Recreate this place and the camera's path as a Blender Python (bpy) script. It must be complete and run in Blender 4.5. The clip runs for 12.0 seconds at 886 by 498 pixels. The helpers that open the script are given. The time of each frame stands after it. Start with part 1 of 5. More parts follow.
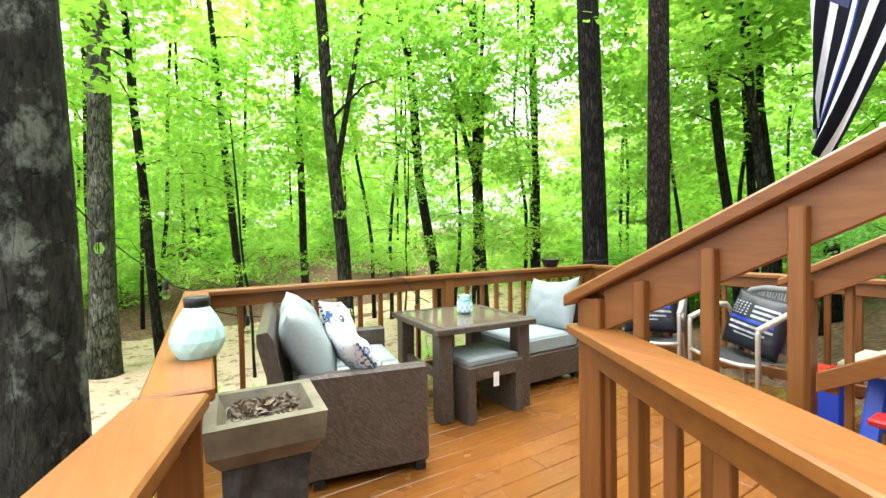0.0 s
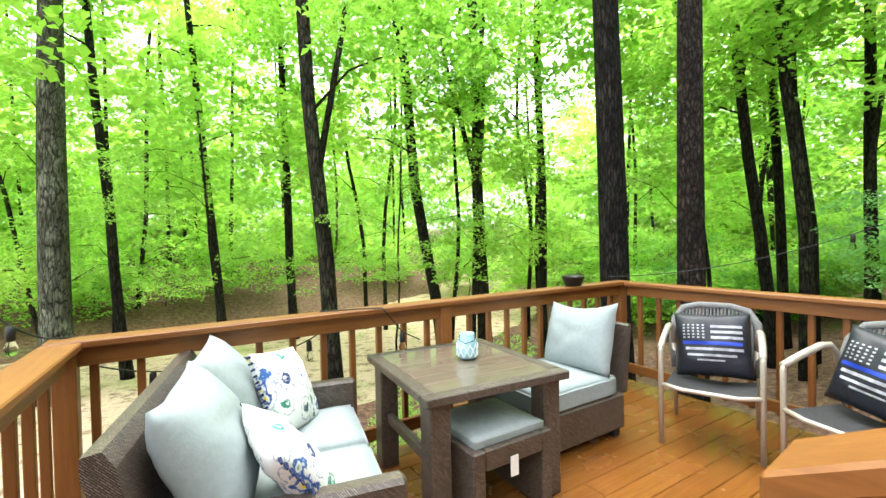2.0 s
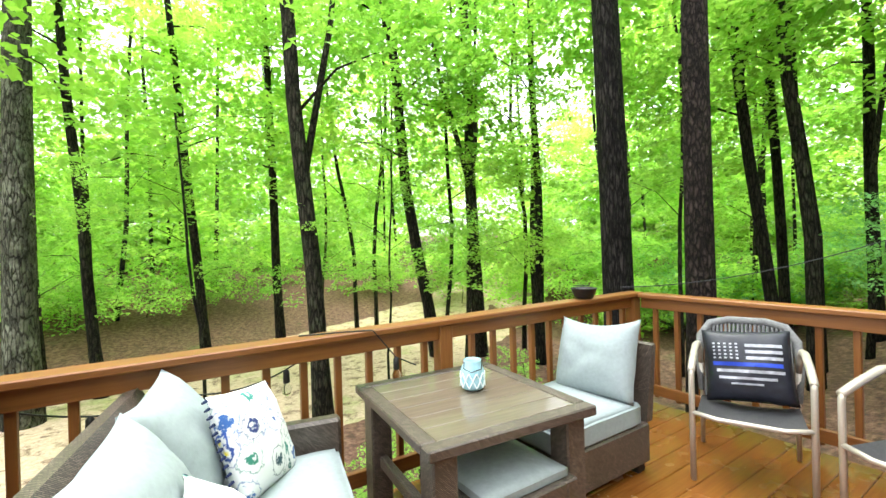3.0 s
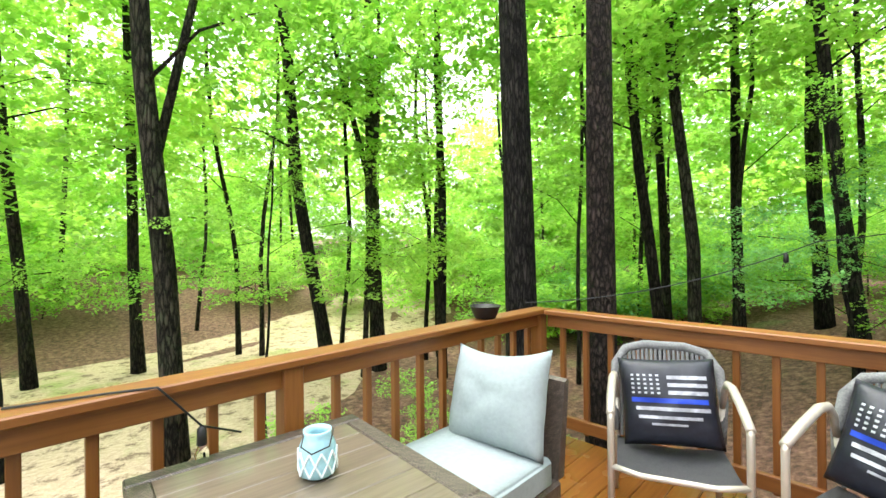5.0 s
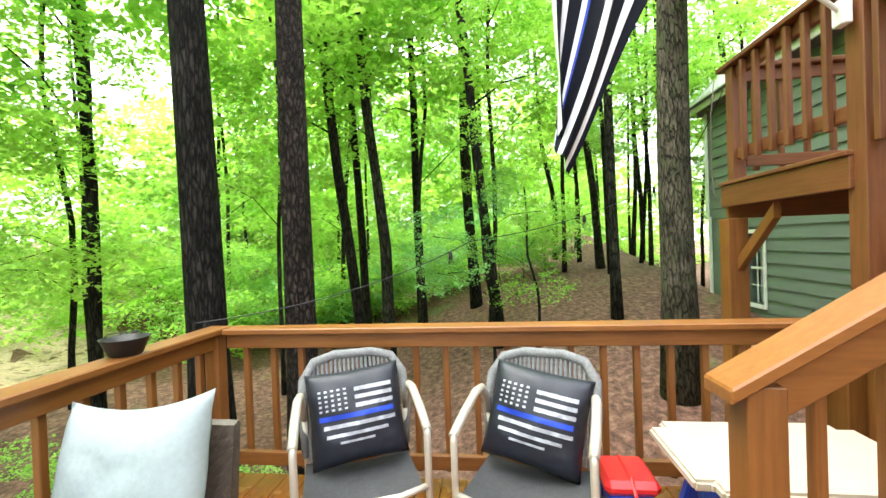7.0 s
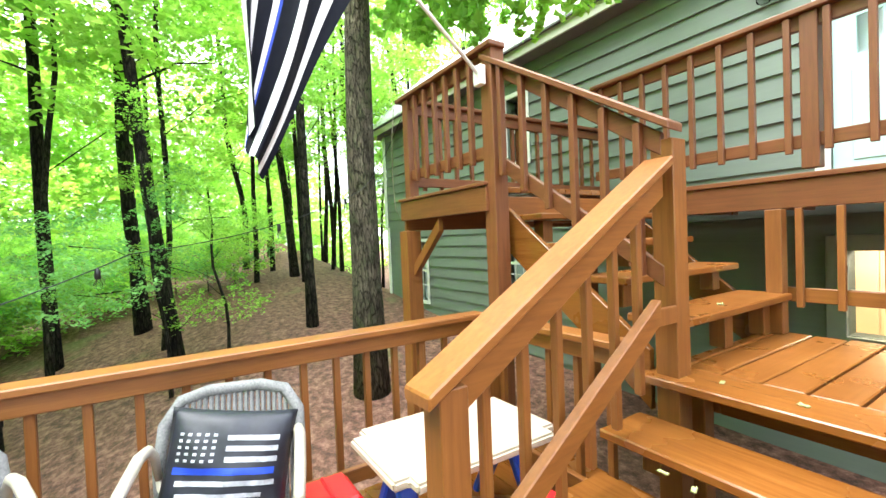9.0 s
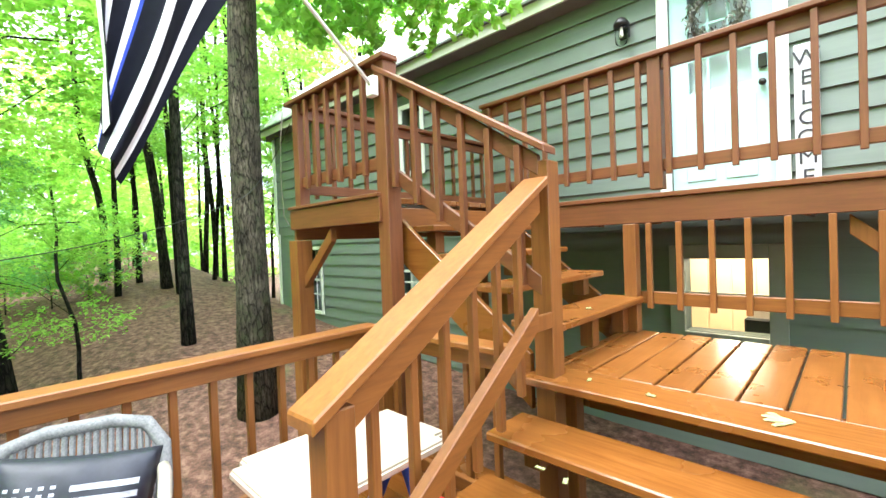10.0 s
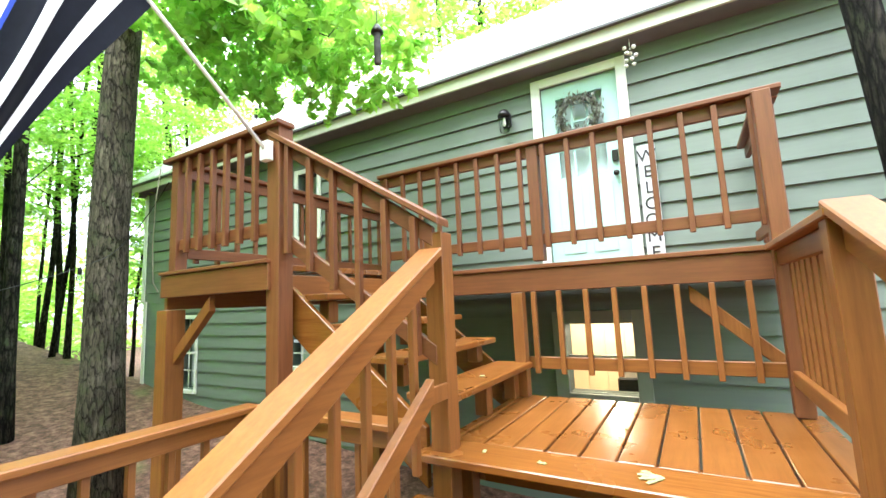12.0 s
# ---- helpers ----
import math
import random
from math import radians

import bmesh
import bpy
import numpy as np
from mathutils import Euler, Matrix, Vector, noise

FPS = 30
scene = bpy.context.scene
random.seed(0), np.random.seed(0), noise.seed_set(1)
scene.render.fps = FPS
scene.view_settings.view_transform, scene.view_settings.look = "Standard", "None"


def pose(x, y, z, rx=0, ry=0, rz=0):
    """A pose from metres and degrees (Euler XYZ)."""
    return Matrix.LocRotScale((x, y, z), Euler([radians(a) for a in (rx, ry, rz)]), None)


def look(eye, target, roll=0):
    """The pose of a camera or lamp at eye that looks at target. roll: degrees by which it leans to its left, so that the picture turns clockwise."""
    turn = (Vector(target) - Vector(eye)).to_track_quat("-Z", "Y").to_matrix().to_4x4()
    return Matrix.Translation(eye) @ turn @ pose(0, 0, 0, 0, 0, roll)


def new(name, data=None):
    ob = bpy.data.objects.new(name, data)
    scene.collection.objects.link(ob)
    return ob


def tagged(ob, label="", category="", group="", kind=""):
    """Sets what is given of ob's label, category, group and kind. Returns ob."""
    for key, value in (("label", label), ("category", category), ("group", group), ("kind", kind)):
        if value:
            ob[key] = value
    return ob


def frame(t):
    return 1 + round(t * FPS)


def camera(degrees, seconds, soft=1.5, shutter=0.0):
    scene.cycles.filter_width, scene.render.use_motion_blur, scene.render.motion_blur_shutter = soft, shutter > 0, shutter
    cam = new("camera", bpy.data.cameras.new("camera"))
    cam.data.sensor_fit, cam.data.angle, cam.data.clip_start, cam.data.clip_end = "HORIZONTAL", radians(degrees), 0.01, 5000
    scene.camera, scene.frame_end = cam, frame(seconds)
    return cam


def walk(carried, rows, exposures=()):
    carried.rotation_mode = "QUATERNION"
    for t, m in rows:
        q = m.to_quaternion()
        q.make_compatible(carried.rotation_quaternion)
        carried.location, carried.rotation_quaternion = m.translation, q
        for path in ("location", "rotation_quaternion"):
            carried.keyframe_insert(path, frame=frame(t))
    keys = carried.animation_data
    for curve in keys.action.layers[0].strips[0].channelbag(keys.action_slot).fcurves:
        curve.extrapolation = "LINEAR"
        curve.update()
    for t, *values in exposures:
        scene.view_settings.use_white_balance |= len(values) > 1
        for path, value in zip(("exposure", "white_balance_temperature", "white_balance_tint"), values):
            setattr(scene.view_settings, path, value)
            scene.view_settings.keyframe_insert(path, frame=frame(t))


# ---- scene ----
cam = camera(92.0, 12.0)
PATH = [
    (0, (-4.225, -3.454, 1.292), (-3.172, -1.754, 1.247), -1.0),
    (0.5, (-4.074, -3.198, 1.345), (-3.026, -1.495, 1.275), -0.7),
    (1, (-3.942, -2.969, 1.36), (-2.885, -1.272, 1.315), -1.3),
    (1.5, (-3.776, -2.815, 1.38), (-2.72, -1.117, 1.339), -1.2),
    (2, (-3.684, -2.638, 1.386), (-2.624, -0.942, 1.347), -1.2),
    (2.5, (-3.613, -2.463, 1.401), (-2.532, -0.78, 1.382), -1.5),
    (4.5, (-3.115, -1.912, 1.421), (-1.866, -0.351, 1.417), -0.4),
    (5, (-2.934, -1.84, 1.426), (-1.507, -0.438, 1.426), -0.6),
    (5.5, (-2.841, -1.772, 1.427), (-1.219, -0.601, 1.432), -0.9),
    (6, (-2.766, -1.741, 1.434), (-0.972, -0.855, 1.424), -1.6),
    (6.5, (-2.677, -1.774, 1.443), (-0.76, -1.205, 1.417), -1.9),
    (7, (-2.553, -1.815, 1.439), (-0.568, -1.572, 1.414), -2.1),
    (8.8, (-2.367, -1.817, 1.462), (-0.623, -2.795, 1.417), -2.4),
    (9, (-2.383, -1.829, 1.468), (-0.697, -2.903, 1.421), -2.3),
    (9.5, (-2.4, -1.844, 1.48), (-0.86, -3.12, 1.432), -2.3),
    (10, (-2.409, -1.851, 1.498), (-1.022, -3.292, 1.462), -2.2),
    (10.5, (-2.41, -1.861, 1.504), (-1.145, -3.409, 1.548), -2.2),
    (11, (-2.413, -1.852, 1.515), (-1.243, -3.468, 1.653), -2.2),
    (11.5, (-2.412, -1.85, 1.515), (-1.338, -3.524, 1.719), -2.3),
    (12, (-2.416, -1.858, 1.518), (-1.426, -3.578, 1.767), -2.5),
]
walk(cam, [(t, look(eye, target, roll)) for t, eye, target, roll in PATH], [(0, 2.0, 6500, 10), (5, 2.02, 6500, 10), (6.5, 1.98, 6500, 10), (7, 2.16, 6500, 10), (9, 2.46, 6250, 10), (10.5, 2.52, 5950, 10), (12, 2.4, 6000, 10)])

# ---- world, sun, exposure ----
world = bpy.data.worlds.new("overcast_sky")
scene.world = world
world.use_nodes = True
wn, wl = world.node_tree.nodes, world.node_tree.links
sky = wn.new("ShaderNodeTexSky")
sky.sky_type = "NISHITA"
sky.sun_disc = False
sky.sun_elevation, sky.sun_rotation = radians(64), radians(18)
haze = wn.new("ShaderNodeMix")
haze.data_type = "RGBA"
haze.inputs[0].default_value = 0.72
haze.inputs[7].default_value = (12.6, 13.0, 13.1, 1)
wl.new(sky.outputs[0], haze.inputs[6])
# overcast luminance: the zenith is more than twice as bright as the horizon
way, parts, rise, level = wn.new("ShaderNodeTexCoord"), wn.new("ShaderNodeSeparateXYZ"), wn.new("ShaderNodeMapRange"), wn.new("ShaderNodeMix")
wl.new(way.outputs["Generated"], parts.inputs[0])
wl.new(parts.outputs[2], rise.inputs[0])
rise.inputs[3].default_value, rise.inputs[4].default_value = 0.42, 1.05
level.data_type, level.blend_type = "RGBA", "MULTIPLY"
level.inputs[0].default_value = 1.0
wl.new(haze.outputs[2], level.inputs[6])
wl.new(rise.outputs[0], level.inputs[7])
wl.new(level.outputs[2], wn["Background"].inputs[0])
wn["Background"].inputs[1].default_value = 0.145
sun = new("sun", bpy.data.lights.new("sun", "SUN"))
sun.data.energy, sun.data.angle, sun.data.color = 1.5, radians(40), (1.0, 0.97, 0.9)
sun.matrix_world = look((3, 9, 20), (0, 0, 0))
scene.view_settings.exposure = 2.2


# ---- helpers for materials ----
def nodes_of(name):
    m = bpy.data.materials.new(name)
    m.use_nodes = True
    return m, m.node_tree.nodes, m.node_tree.links, m.node_tree.nodes["Principled BSDF"]


def ramp(n, l, source, stops):
    r = n.new("ShaderNodeValToRGB")
    e = r.color_ramp.elements
    while len(e) < len(stops):
        e.new(0.5)
    for k, (pos, col) in enumerate(stops):
        e[k].position = pos
        e[k].color = (*col, 1) if len(col) == 3 else col
    l.new(source, r.inputs[0])
    return r.outputs[0]


def noise_tex(n, l, scale, detail=4, stretch=(1, 1, 1), coords="Object", rough=0.6):
    tc, mp, nz = n.new("ShaderNodeTexCoord"), n.new("ShaderNodeMapping"), n.new("ShaderNodeTexNoise")
    mp.inputs["Scale"].default_value = stretch
    l.new(tc.outputs[coords], mp.inputs[0])
    l.new(mp.outputs[0], nz.inputs["Vector"])
    nz.inputs["Scale"].default_value, nz.inputs["Detail"].default_value = scale, detail
    nz.inputs["Roughness"].default_value = rough
    return nz.outputs[0]


def mixed(n, l, fac, a, b, mode="MIX"):
    m = n.new("ShaderNodeMix")
    m.data_type, m.blend_type = "RGBA", mode
    for sock, v in ((0, fac), (6, a), (7, b)):
        if isinstance(v, (int, float)):
            m.inputs[sock].default_value = v
        elif isinstance(v, tuple):
            m.inputs[sock].default_value = (*v, 1)
        else:
            l.new(v, m.inputs[sock])
    return m.outputs[2]


def bump(n, l, b, height, strength, dist=0.01):
    bp = n.new("ShaderNodeBump")
    bp.inputs["Strength"].default_value, bp.inputs["Distance"].default_value = strength, dist
    l.new(height, bp.inputs["Height"])
    l.new(bp.outputs[0], b.inputs["Normal"])


def plain(name, col, rough=0.5, metal=0.0, var=0.18, scale=9.0, bumpy=0.15, stretch=(1, 1, 1)):
    m, n, l, b = nodes_of(name)
    f = noise_tex(n, l, scale, 5, stretch)
    f2 = noise_tex(n, l, scale * 0.17, 3)
    dark = tuple(c * (1 - var) for c in col)
    lite = tuple(min(1, c * (1 + var)) for c in col)
    c1 = ramp(n, l, f, [(0.3, dark), (0.72, lite)])
    c2 = ramp(n, l, f2, [(0.3, (1 - var * 0.7,) * 3), (0.75, (1.0, 1.0, 1.0))])
    l.new(mixed(n, l, 1.0, c1, c2, "MULTIPLY"), b.inputs["Base Color"])
    b.inputs["Roughness"].default_value, b.inputs["Metallic"].default_value = rough, metal
    if rough > 0.68:
        b.inputs["Specular IOR Level"].default_value = 0.15
    if bumpy:
        bump(n, l, b, f, bumpy, 0.004)
    return m


def stained_wood(name, stretch, wet=0.5, tone=1.0, tint=(1.0, 1.0, 1.0)):
    m, n, l, b = nodes_of(name)
    grain = noise_tex(n, l, 5.0, 6, stretch, rough=0.7)
    blot = noise_tex(n, l, 1.7, 4)
    wetn = noise_tex(n, l, 2.6, 3)
    oi = n.new("ShaderNodeObjectInfo")
    c1 = ramp(n, l, grain, [(0.25, (0.2 * tone, 0.068 * tone, 0.013 * tone)), (0.5, (0.285 * tone, 0.105 * tone, 0.02 * tone)), (0.8, (0.36 * tone, 0.145 * tone, 0.034 * tone))])
    c2 = ramp(n, l, blot, [(0.3, (0.78, 0.74, 0.7)), (0.7, (1.0, 1.0, 1.0))])
    c3 = ramp(n, l, oi.outputs["Random"], [(0.0, (0.86, 0.84, 0.82)), (1.0, (1.0, 1.0, 1.0))])
    c = mixed(n, l, 1.0, mixed(n, l, 1.0, c1, c2, "MULTIPLY"), c3, "MULTIPLY")
    l.new(mixed(n, l, 1.0, c, tint, "MULTIPLY"), b.inputs["Base Color"])
    rg = ramp(n, l, wetn, [(0.25, (0.56 - 0.4 * wet,) * 3), (0.8, (0.56 - 0.2 * wet,) * 3)])
    l.new(rg, b.inputs["Roughness"])
    bump(n, l, b, grain, 0.12, 0.003)
    return m


WOOD_X = stained_wood("deck_stain_lengthwise", (0.5, 9, 9), 1.0, 0.8)
WOOD_Y = stained_wood("deck_stain_crosswise", (9, 0.5, 9), 0.85, 0.86)
WOOD_Z = stained_wood("deck_stain_upright", (9, 9, 0.5), 0.25, 0.84)
RAIL_X = stained_wood("rail_stain_lengthwise", (0.5, 9, 9), 0.4, 0.84)
RAIL_Y = stained_wood("rail_stain_crosswise", (9, 0.5, 9), 0.4, 0.88)
# Older, redder stain; the tint also carries the shade on the upper deck.
SHADED_OLD_STAIN = (0.72, 0.66, 0.95)
UPPER_X = stained_wood("shaded_older_red_stain_lengthwise", (0.5, 9, 9), 0.2, 0.84, SHADED_OLD_STAIN)
UPPER_Y = stained_wood("shaded_older_red_stain_crosswise", (9, 0.5, 9), 0.2, 0.84, SHADED_OLD_STAIN)
UPPER_Z = stained_wood("shaded_older_red_stain_upright", (9, 9, 0.5), 0.15, 0.84, SHADED_OLD_STAIN)


def wicker(name, a, b_col, scale=55):
    m, n, l, b = nodes_of(name)
    tc = n.new("ShaderNodeTexCoord")
    br = n.new("ShaderNodeTexBrick")
    mp = n.new("ShaderNodeMapping")
    mp.inputs["Rotation"].default_value = (0, 0, radians(45))
    l.new(tc.outputs["UV"], mp.inputs[0])
    l.new(mp.outputs[0], br.inputs["Vector"])
    br.inputs["Scale"].default_value = scale
    br.inputs["Color1"].default_value, br.inputs["Color2"].default_value = (*a, 1), (*b_col, 1)
    br.inputs["Mortar"].default_value = (a[0] * 0.3, a[1] * 0.3, a[2] * 0.3, 1)
    br.inputs["Mortar Size"].default_value = 0.06
    br.inputs["Brick Width"].default_value, br.inputs["Row Height"].default_value = 0.9, 0.22
    f = noise_tex(n, l, 3, 4)
    c2 = ramp(n, l, f, [(0.3, (0.75, 0.72, 0.7)), (0.7, (1, 1, 1))])
    l.new(mixed(n, l, 1.0, br.outputs[0], c2, "MULTIPLY"), b.inputs["Base Color"])
    b.inputs["Roughness"].default_value = 0.42
    bump(n, l, b, br.outputs[1], -0.5, 0.004)
    return m


WICKER = wicker("brown_wicker", (0.085, 0.064, 0.05), (0.25, 0.2, 0.16), 40)
TABLE_TOP = plain("taupe_slat_top", (0.14, 0.112, 0.08), 0.12, 0, 0.16, 7, 0.08, (0.6, 8, 8))
CUSHION = plain("pale_grey_blue_fabric", (0.28, 0.325, 0.33), 0.85, 0, 0.07, 40, 0.35)
PIPING = plain("cushion_piping", (0.38, 0.45, 0.45), 0.8, 0, 0.05, 30, 0.1)
GREY_SLING = plain("grey_sling_mesh", (0.115, 0.115, 0.12), 0.7, 0, 0.25, 160, 0.5)
ROOF_EDGE = plain("dark_roof_drip_edge", (0.09, 0.09, 0.09), 0.6, 0, 0.1, 8, 0.02)
ALU = plain("champagne_metal_frame", (0.5, 0.45, 0.38), 0.38, 0.35, 0.08, 20, 0.05)
GREY_ROPE = plain("grey_woven_rim", (0.2, 0.2, 0.2), 0.7, 0, 0.3, 120, 0.5)
NAVY = plain("black_navy_fabric", (0.012, 0.014, 0.024), 0.5, 0, 0.3, 30, 0.3)
WHITE_CLOTH = plain("white_cloth", (0.75, 0.75, 0.77), 0.7, 0, 0.1, 25, 0.1)
PRINT_WHITE = plain("worn_white_print", (0.42, 0.43, 0.48), 0.5, 0, 0.4, 30, 0.1)
BLUE_CLOTH = plain("royal_blue_cloth", (0.008, 0.045, 0.42), 0.6, 0, 0.15, 25, 0.1)
BLACK_CLOTH = plain("black_flag_cloth", (0.006, 0.007, 0.013), 0.8, 0, 0.2, 20, 0.1)
AQUA = plain("aqua_ceramic", (0.45, 0.74, 0.72), 0.22, 0, 0.12, 14, 0.05)
AQUA_GLASS = plain("aqua_milk_glass", (0.36, 0.6, 0.68), 0.2, 0, 0.15, 30, 0.1)
DARK_METAL = plain("black_metal", (0.018, 0.018, 0.018), 0.45, 0.3, 0.2, 18, 0.1)
STONE = plain("dark_cast_stone", (0.075, 0.072, 0.068), 0.75, 0, 0.55, 14, 0.8)
STONE_RIM = plain("olive_stone_rim", (0.17, 0.145, 0.1), 0.5, 0, 0.35, 12, 0.4)
SIDING = plain("sage_green_siding", (0.145, 0.177, 0.15), 0.6, 0, 0.06, 4, 0.05, (0.4, 6, 6))
SIDING_BACK = plain("siding_backing_board", (0.12, 0.145, 0.125), 0.8, 0, 0.08, 4, 0)
WHITE_TRIM = plain("white_trim_paint", (0.75, 0.76, 0.72), 0.5, 0, 0.05, 6, 0.03)
EAVE = plain("cream_eave_board", (0.5, 0.5, 0.42), 0.6, 0, 0.08, 5, 0.04)
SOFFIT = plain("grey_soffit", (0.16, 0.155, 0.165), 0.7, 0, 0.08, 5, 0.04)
ROOF = plain("pale_metal_roof", (0.66, 0.67, 0.67), 0.4, 0.0, 0.05, 3, 0.02)
DOOR = plain("pale_aqua_door_paint", (0.42, 0.63, 0.61), 0.45, 0, 0.04, 5, 0.02)
BRASS = plain("dark_bronze", (0.03, 0.028, 0.025), 0.4, 0.6, 0.2, 20, 0.05)
PLASTIC_W = plain("cream_plastic", (0.45, 0.385, 0.3), 0.4, 0, 0.06, 6, 0.03)
PLASTIC_R = plain("red_plastic", (0.62, 0.018, 0.022), 0.35, 0, 0.08, 6, 0.03)
PLASTIC_B = plain("blue_plastic", (0.012, 0.06, 0.5), 0.35, 0, 0.08, 6, 0.03)
WREATH = plain("dried_wreath_leaves", (0.16, 0.15, 0.12), 0.8, 0, 0.5, 25, 0.3)
SIGN = plain("whitewashed_board", (0.62, 0.62, 0.66), 0.7, 0, 0.2, 9, 0.1, (8, 8, 0.6))
INK = plain("dark_sign_ink", (0.03, 0.03, 0.035), 0.6, 0, 0.1, 9, 0)
PAPER = plain("white_tag", (0.8, 0.78, 0.76), 0.7, 0, 0.1, 60, 0)
WARM_ROOM = plain("warm_interior_wall", (0.74, 0.6, 0.42), 0.8, 0, 0.1, 3, 0)


def bark(name, dark, lite, patch=None, scale=6.0, rough=0.9, stretch=(1.6, 1.6, 0.3), crack=0.22):
    """Furrowed bark: pale plates, dark cracks, mottled patches."""
    m, n, l, b = nodes_of(name)
    f = noise_tex(n, l, scale * 2.6, 9, stretch, rough=0.8)
    tc, mp, vo = n.new("ShaderNodeTexCoord"), n.new("ShaderNodeMapping"), n.new("ShaderNodeTexVoronoi")
    mp.inputs["Scale"].default_value = stretch
    warp = mixed(n, l, 0.12, tc.outputs["Object"], f, "ADD")
    l.new(warp, mp.inputs[0])
    l.new(mp.outputs[0], vo.inputs["Vector"])
    vo.feature = "DISTANCE_TO_EDGE"
    vo.inputs["Scale"].default_value = scale * 2.2
    g = noise_tex(n, l, 2.2, 5)
    c = ramp(n, l, f, [(0.36, dark), (0.66, lite)])
    if patch:
        p = noise_tex(n, l, 5.5, 6, (1, 1, 0.7), rough=0.7)
        c = mixed(n, l, ramp(n, l, p, [(0.5, (0, 0, 0)), (0.6, (0.9, 0.9, 0.9))]), c, patch)
    edge = ramp(n, l, vo.outputs["Distance"], [(0.0, (0.12, 0.12, 0.12)), (crack, (1, 1, 1))])
    c = mixed(n, l, 1.0, c, edge, "MULTIPLY")
    c2 = ramp(n, l, g, [(0.35, (0.5, 0.5, 0.48)), (0.65, (1, 1, 1))])
    l.new(mixed(n, l, 1.0, c, c2, "MULTIPLY"), b.inputs["Base Color"])
    b.inputs["Roughness"].default_value = rough
    b.inputs["Specular IOR Level"].default_value = 0.15
    bump(n, l, b, mixed(n, l, 0.6, f, edge), 1.0, 0.05)
    return m


BARK = bark("grey_brown_bark", (0.016, 0.015, 0.011), (0.11, 0.1, 0.07), (0.075, 0.085, 0.05))
BARK_FIR = bark("furrowed_dark_pine_bark", (0.008, 0.007, 0.006), (0.07, 0.062, 0.055), None, 6.0)
BARK_DARK = bark("wet_dark_bark", (0.01, 0.01, 0.007), (0.07, 0.062, 0.045), (0.045, 0.05, 0.028))
BARK_PINE = bark("reddish_pine_bark", (0.016, 0.012, 0.01), (0.13, 0.095, 0.08), None, 6.5, 0.85, (1.4, 1.4, 0.5), 0.3)
BARK_LICHEN = bark("lichen_spotted_bark", (0.008, 0.008, 0.007), (0.075, 0.075, 0.058), (0.25, 0.28, 0.23), 6.0, 0.9, (2.2, 2.2, 0.5), 0.03)
BARK_MOSS = bark("mossy_grey_bark", (0.05, 0.043, 0.03), (0.27, 0.23, 0.17), (0.14, 0.145, 0.085), 8.0, 0.9, (1.6, 1.6, 0.3), 0.1)
BARK_GREY = bark("pale_mottled_bark", (0.05, 0.054, 0.04), (0.17, 0.18, 0.13), (0.23, 0.245, 0.19), 6.0, 0.9, (1.6, 1.6, 0.3), 0.1)


def leaf_material(name, lo, hi, trans=0.45):
    m, n, l, b = nodes_of(name)
    geo = n.new("ShaderNodeNewGeometry")
    oi = n.new("ShaderNodeObjectInfo")
    c = ramp(n, l, geo.outputs["Random Per Island"], [(0.0, lo), (1.0, hi)])
    c2 = ramp(n, l, oi.outputs["Random"], [(0.0, (0.7, 0.82, 0.8)), (1.0, (1.0, 1.0, 1.0))])
    c = mixed(n, l, 1.0, c, c2, "MULTIPLY")
    l.new(c, b.inputs["Base Color"])
    b.inputs["Roughness"].default_value = 0.45
    t = n.new("ShaderNodeBsdfTranslucent")
    l.new(mixed(n, l, 1.0, c, (1.0, 1.0, 0.7), "MULTIPLY"), t.inputs[0])
    a = n.new("ShaderNodeMixShader")
    a.inputs[0].default_value = trans
    l.new(b.outputs[0], a.inputs[1])
    l.new(t.outputs[0], a.inputs[2])
    l.new(a.outputs[0], n["Material Output"].inputs[0])
    return m


LEAF = leaf_material("spring_maple_leaves", (0.28, 0.54, 0.08), (0.46, 0.74, 0.15), 0.6)
LEAF_LIGHT = leaf_material("yellow_green_canopy_leaves", (0.36, 0.62, 0.09), (0.6, 0.84, 0.22), 0.65)
LEAF_DEEP = leaf_material("deep_green_leaves", (0.19, 0.46, 0.14), (0.36, 0.66, 0.24), 0.6)


# ---- helpers for meshes ----
ORIGIN = {}


def thing(name, loc, label, category, group="", kind=""):
    ob = new(name)
    ob.empty_display_size = 0.1
    ob.location = loc
    ORIGIN[ob.name] = Vector(loc)
    return tagged(ob, label, category, group, kind)


def mesh_of(name, bm, mat, smooth=False):
    me = bpy.data.meshes.new(name)
    bm.to_mesh(me)
    bm.free()
    for mm in (mat if isinstance(mat, (list, tuple)) else [mat]):
        me.materials.append(mm)
    if smooth:
        for p in me.polygons:
            p.use_smooth = True
    return me


def part(name, bm, mat, parent, label="", smooth=False):
    top = parent
    while top.parent:
        top = top.parent
    o = ORIGIN.get(top.name)
    if o:
        bmesh.ops.translate(bm, verts=bm.verts, vec=-o)
    ob = new(name, mesh_of(name, bm, mat, smooth))
    ob.parent = parent
    return tagged(ob, label)


def piece(name, me, parent, m):
    ob = new(name, me)
    ob.parent = parent
    top = parent
    while top.parent:
        top = top.parent
    o = ORIGIN.get(top.name, Vector((0, 0, 0)))
    ob.matrix_basis = Matrix.Translation(-o) @ m
    return ob


def solo(name, bm, mat, label, category, group="", kind="", smooth=False):
    return tagged(new(name, mesh_of(name, bm, mat, smooth)), label, category, group, kind)


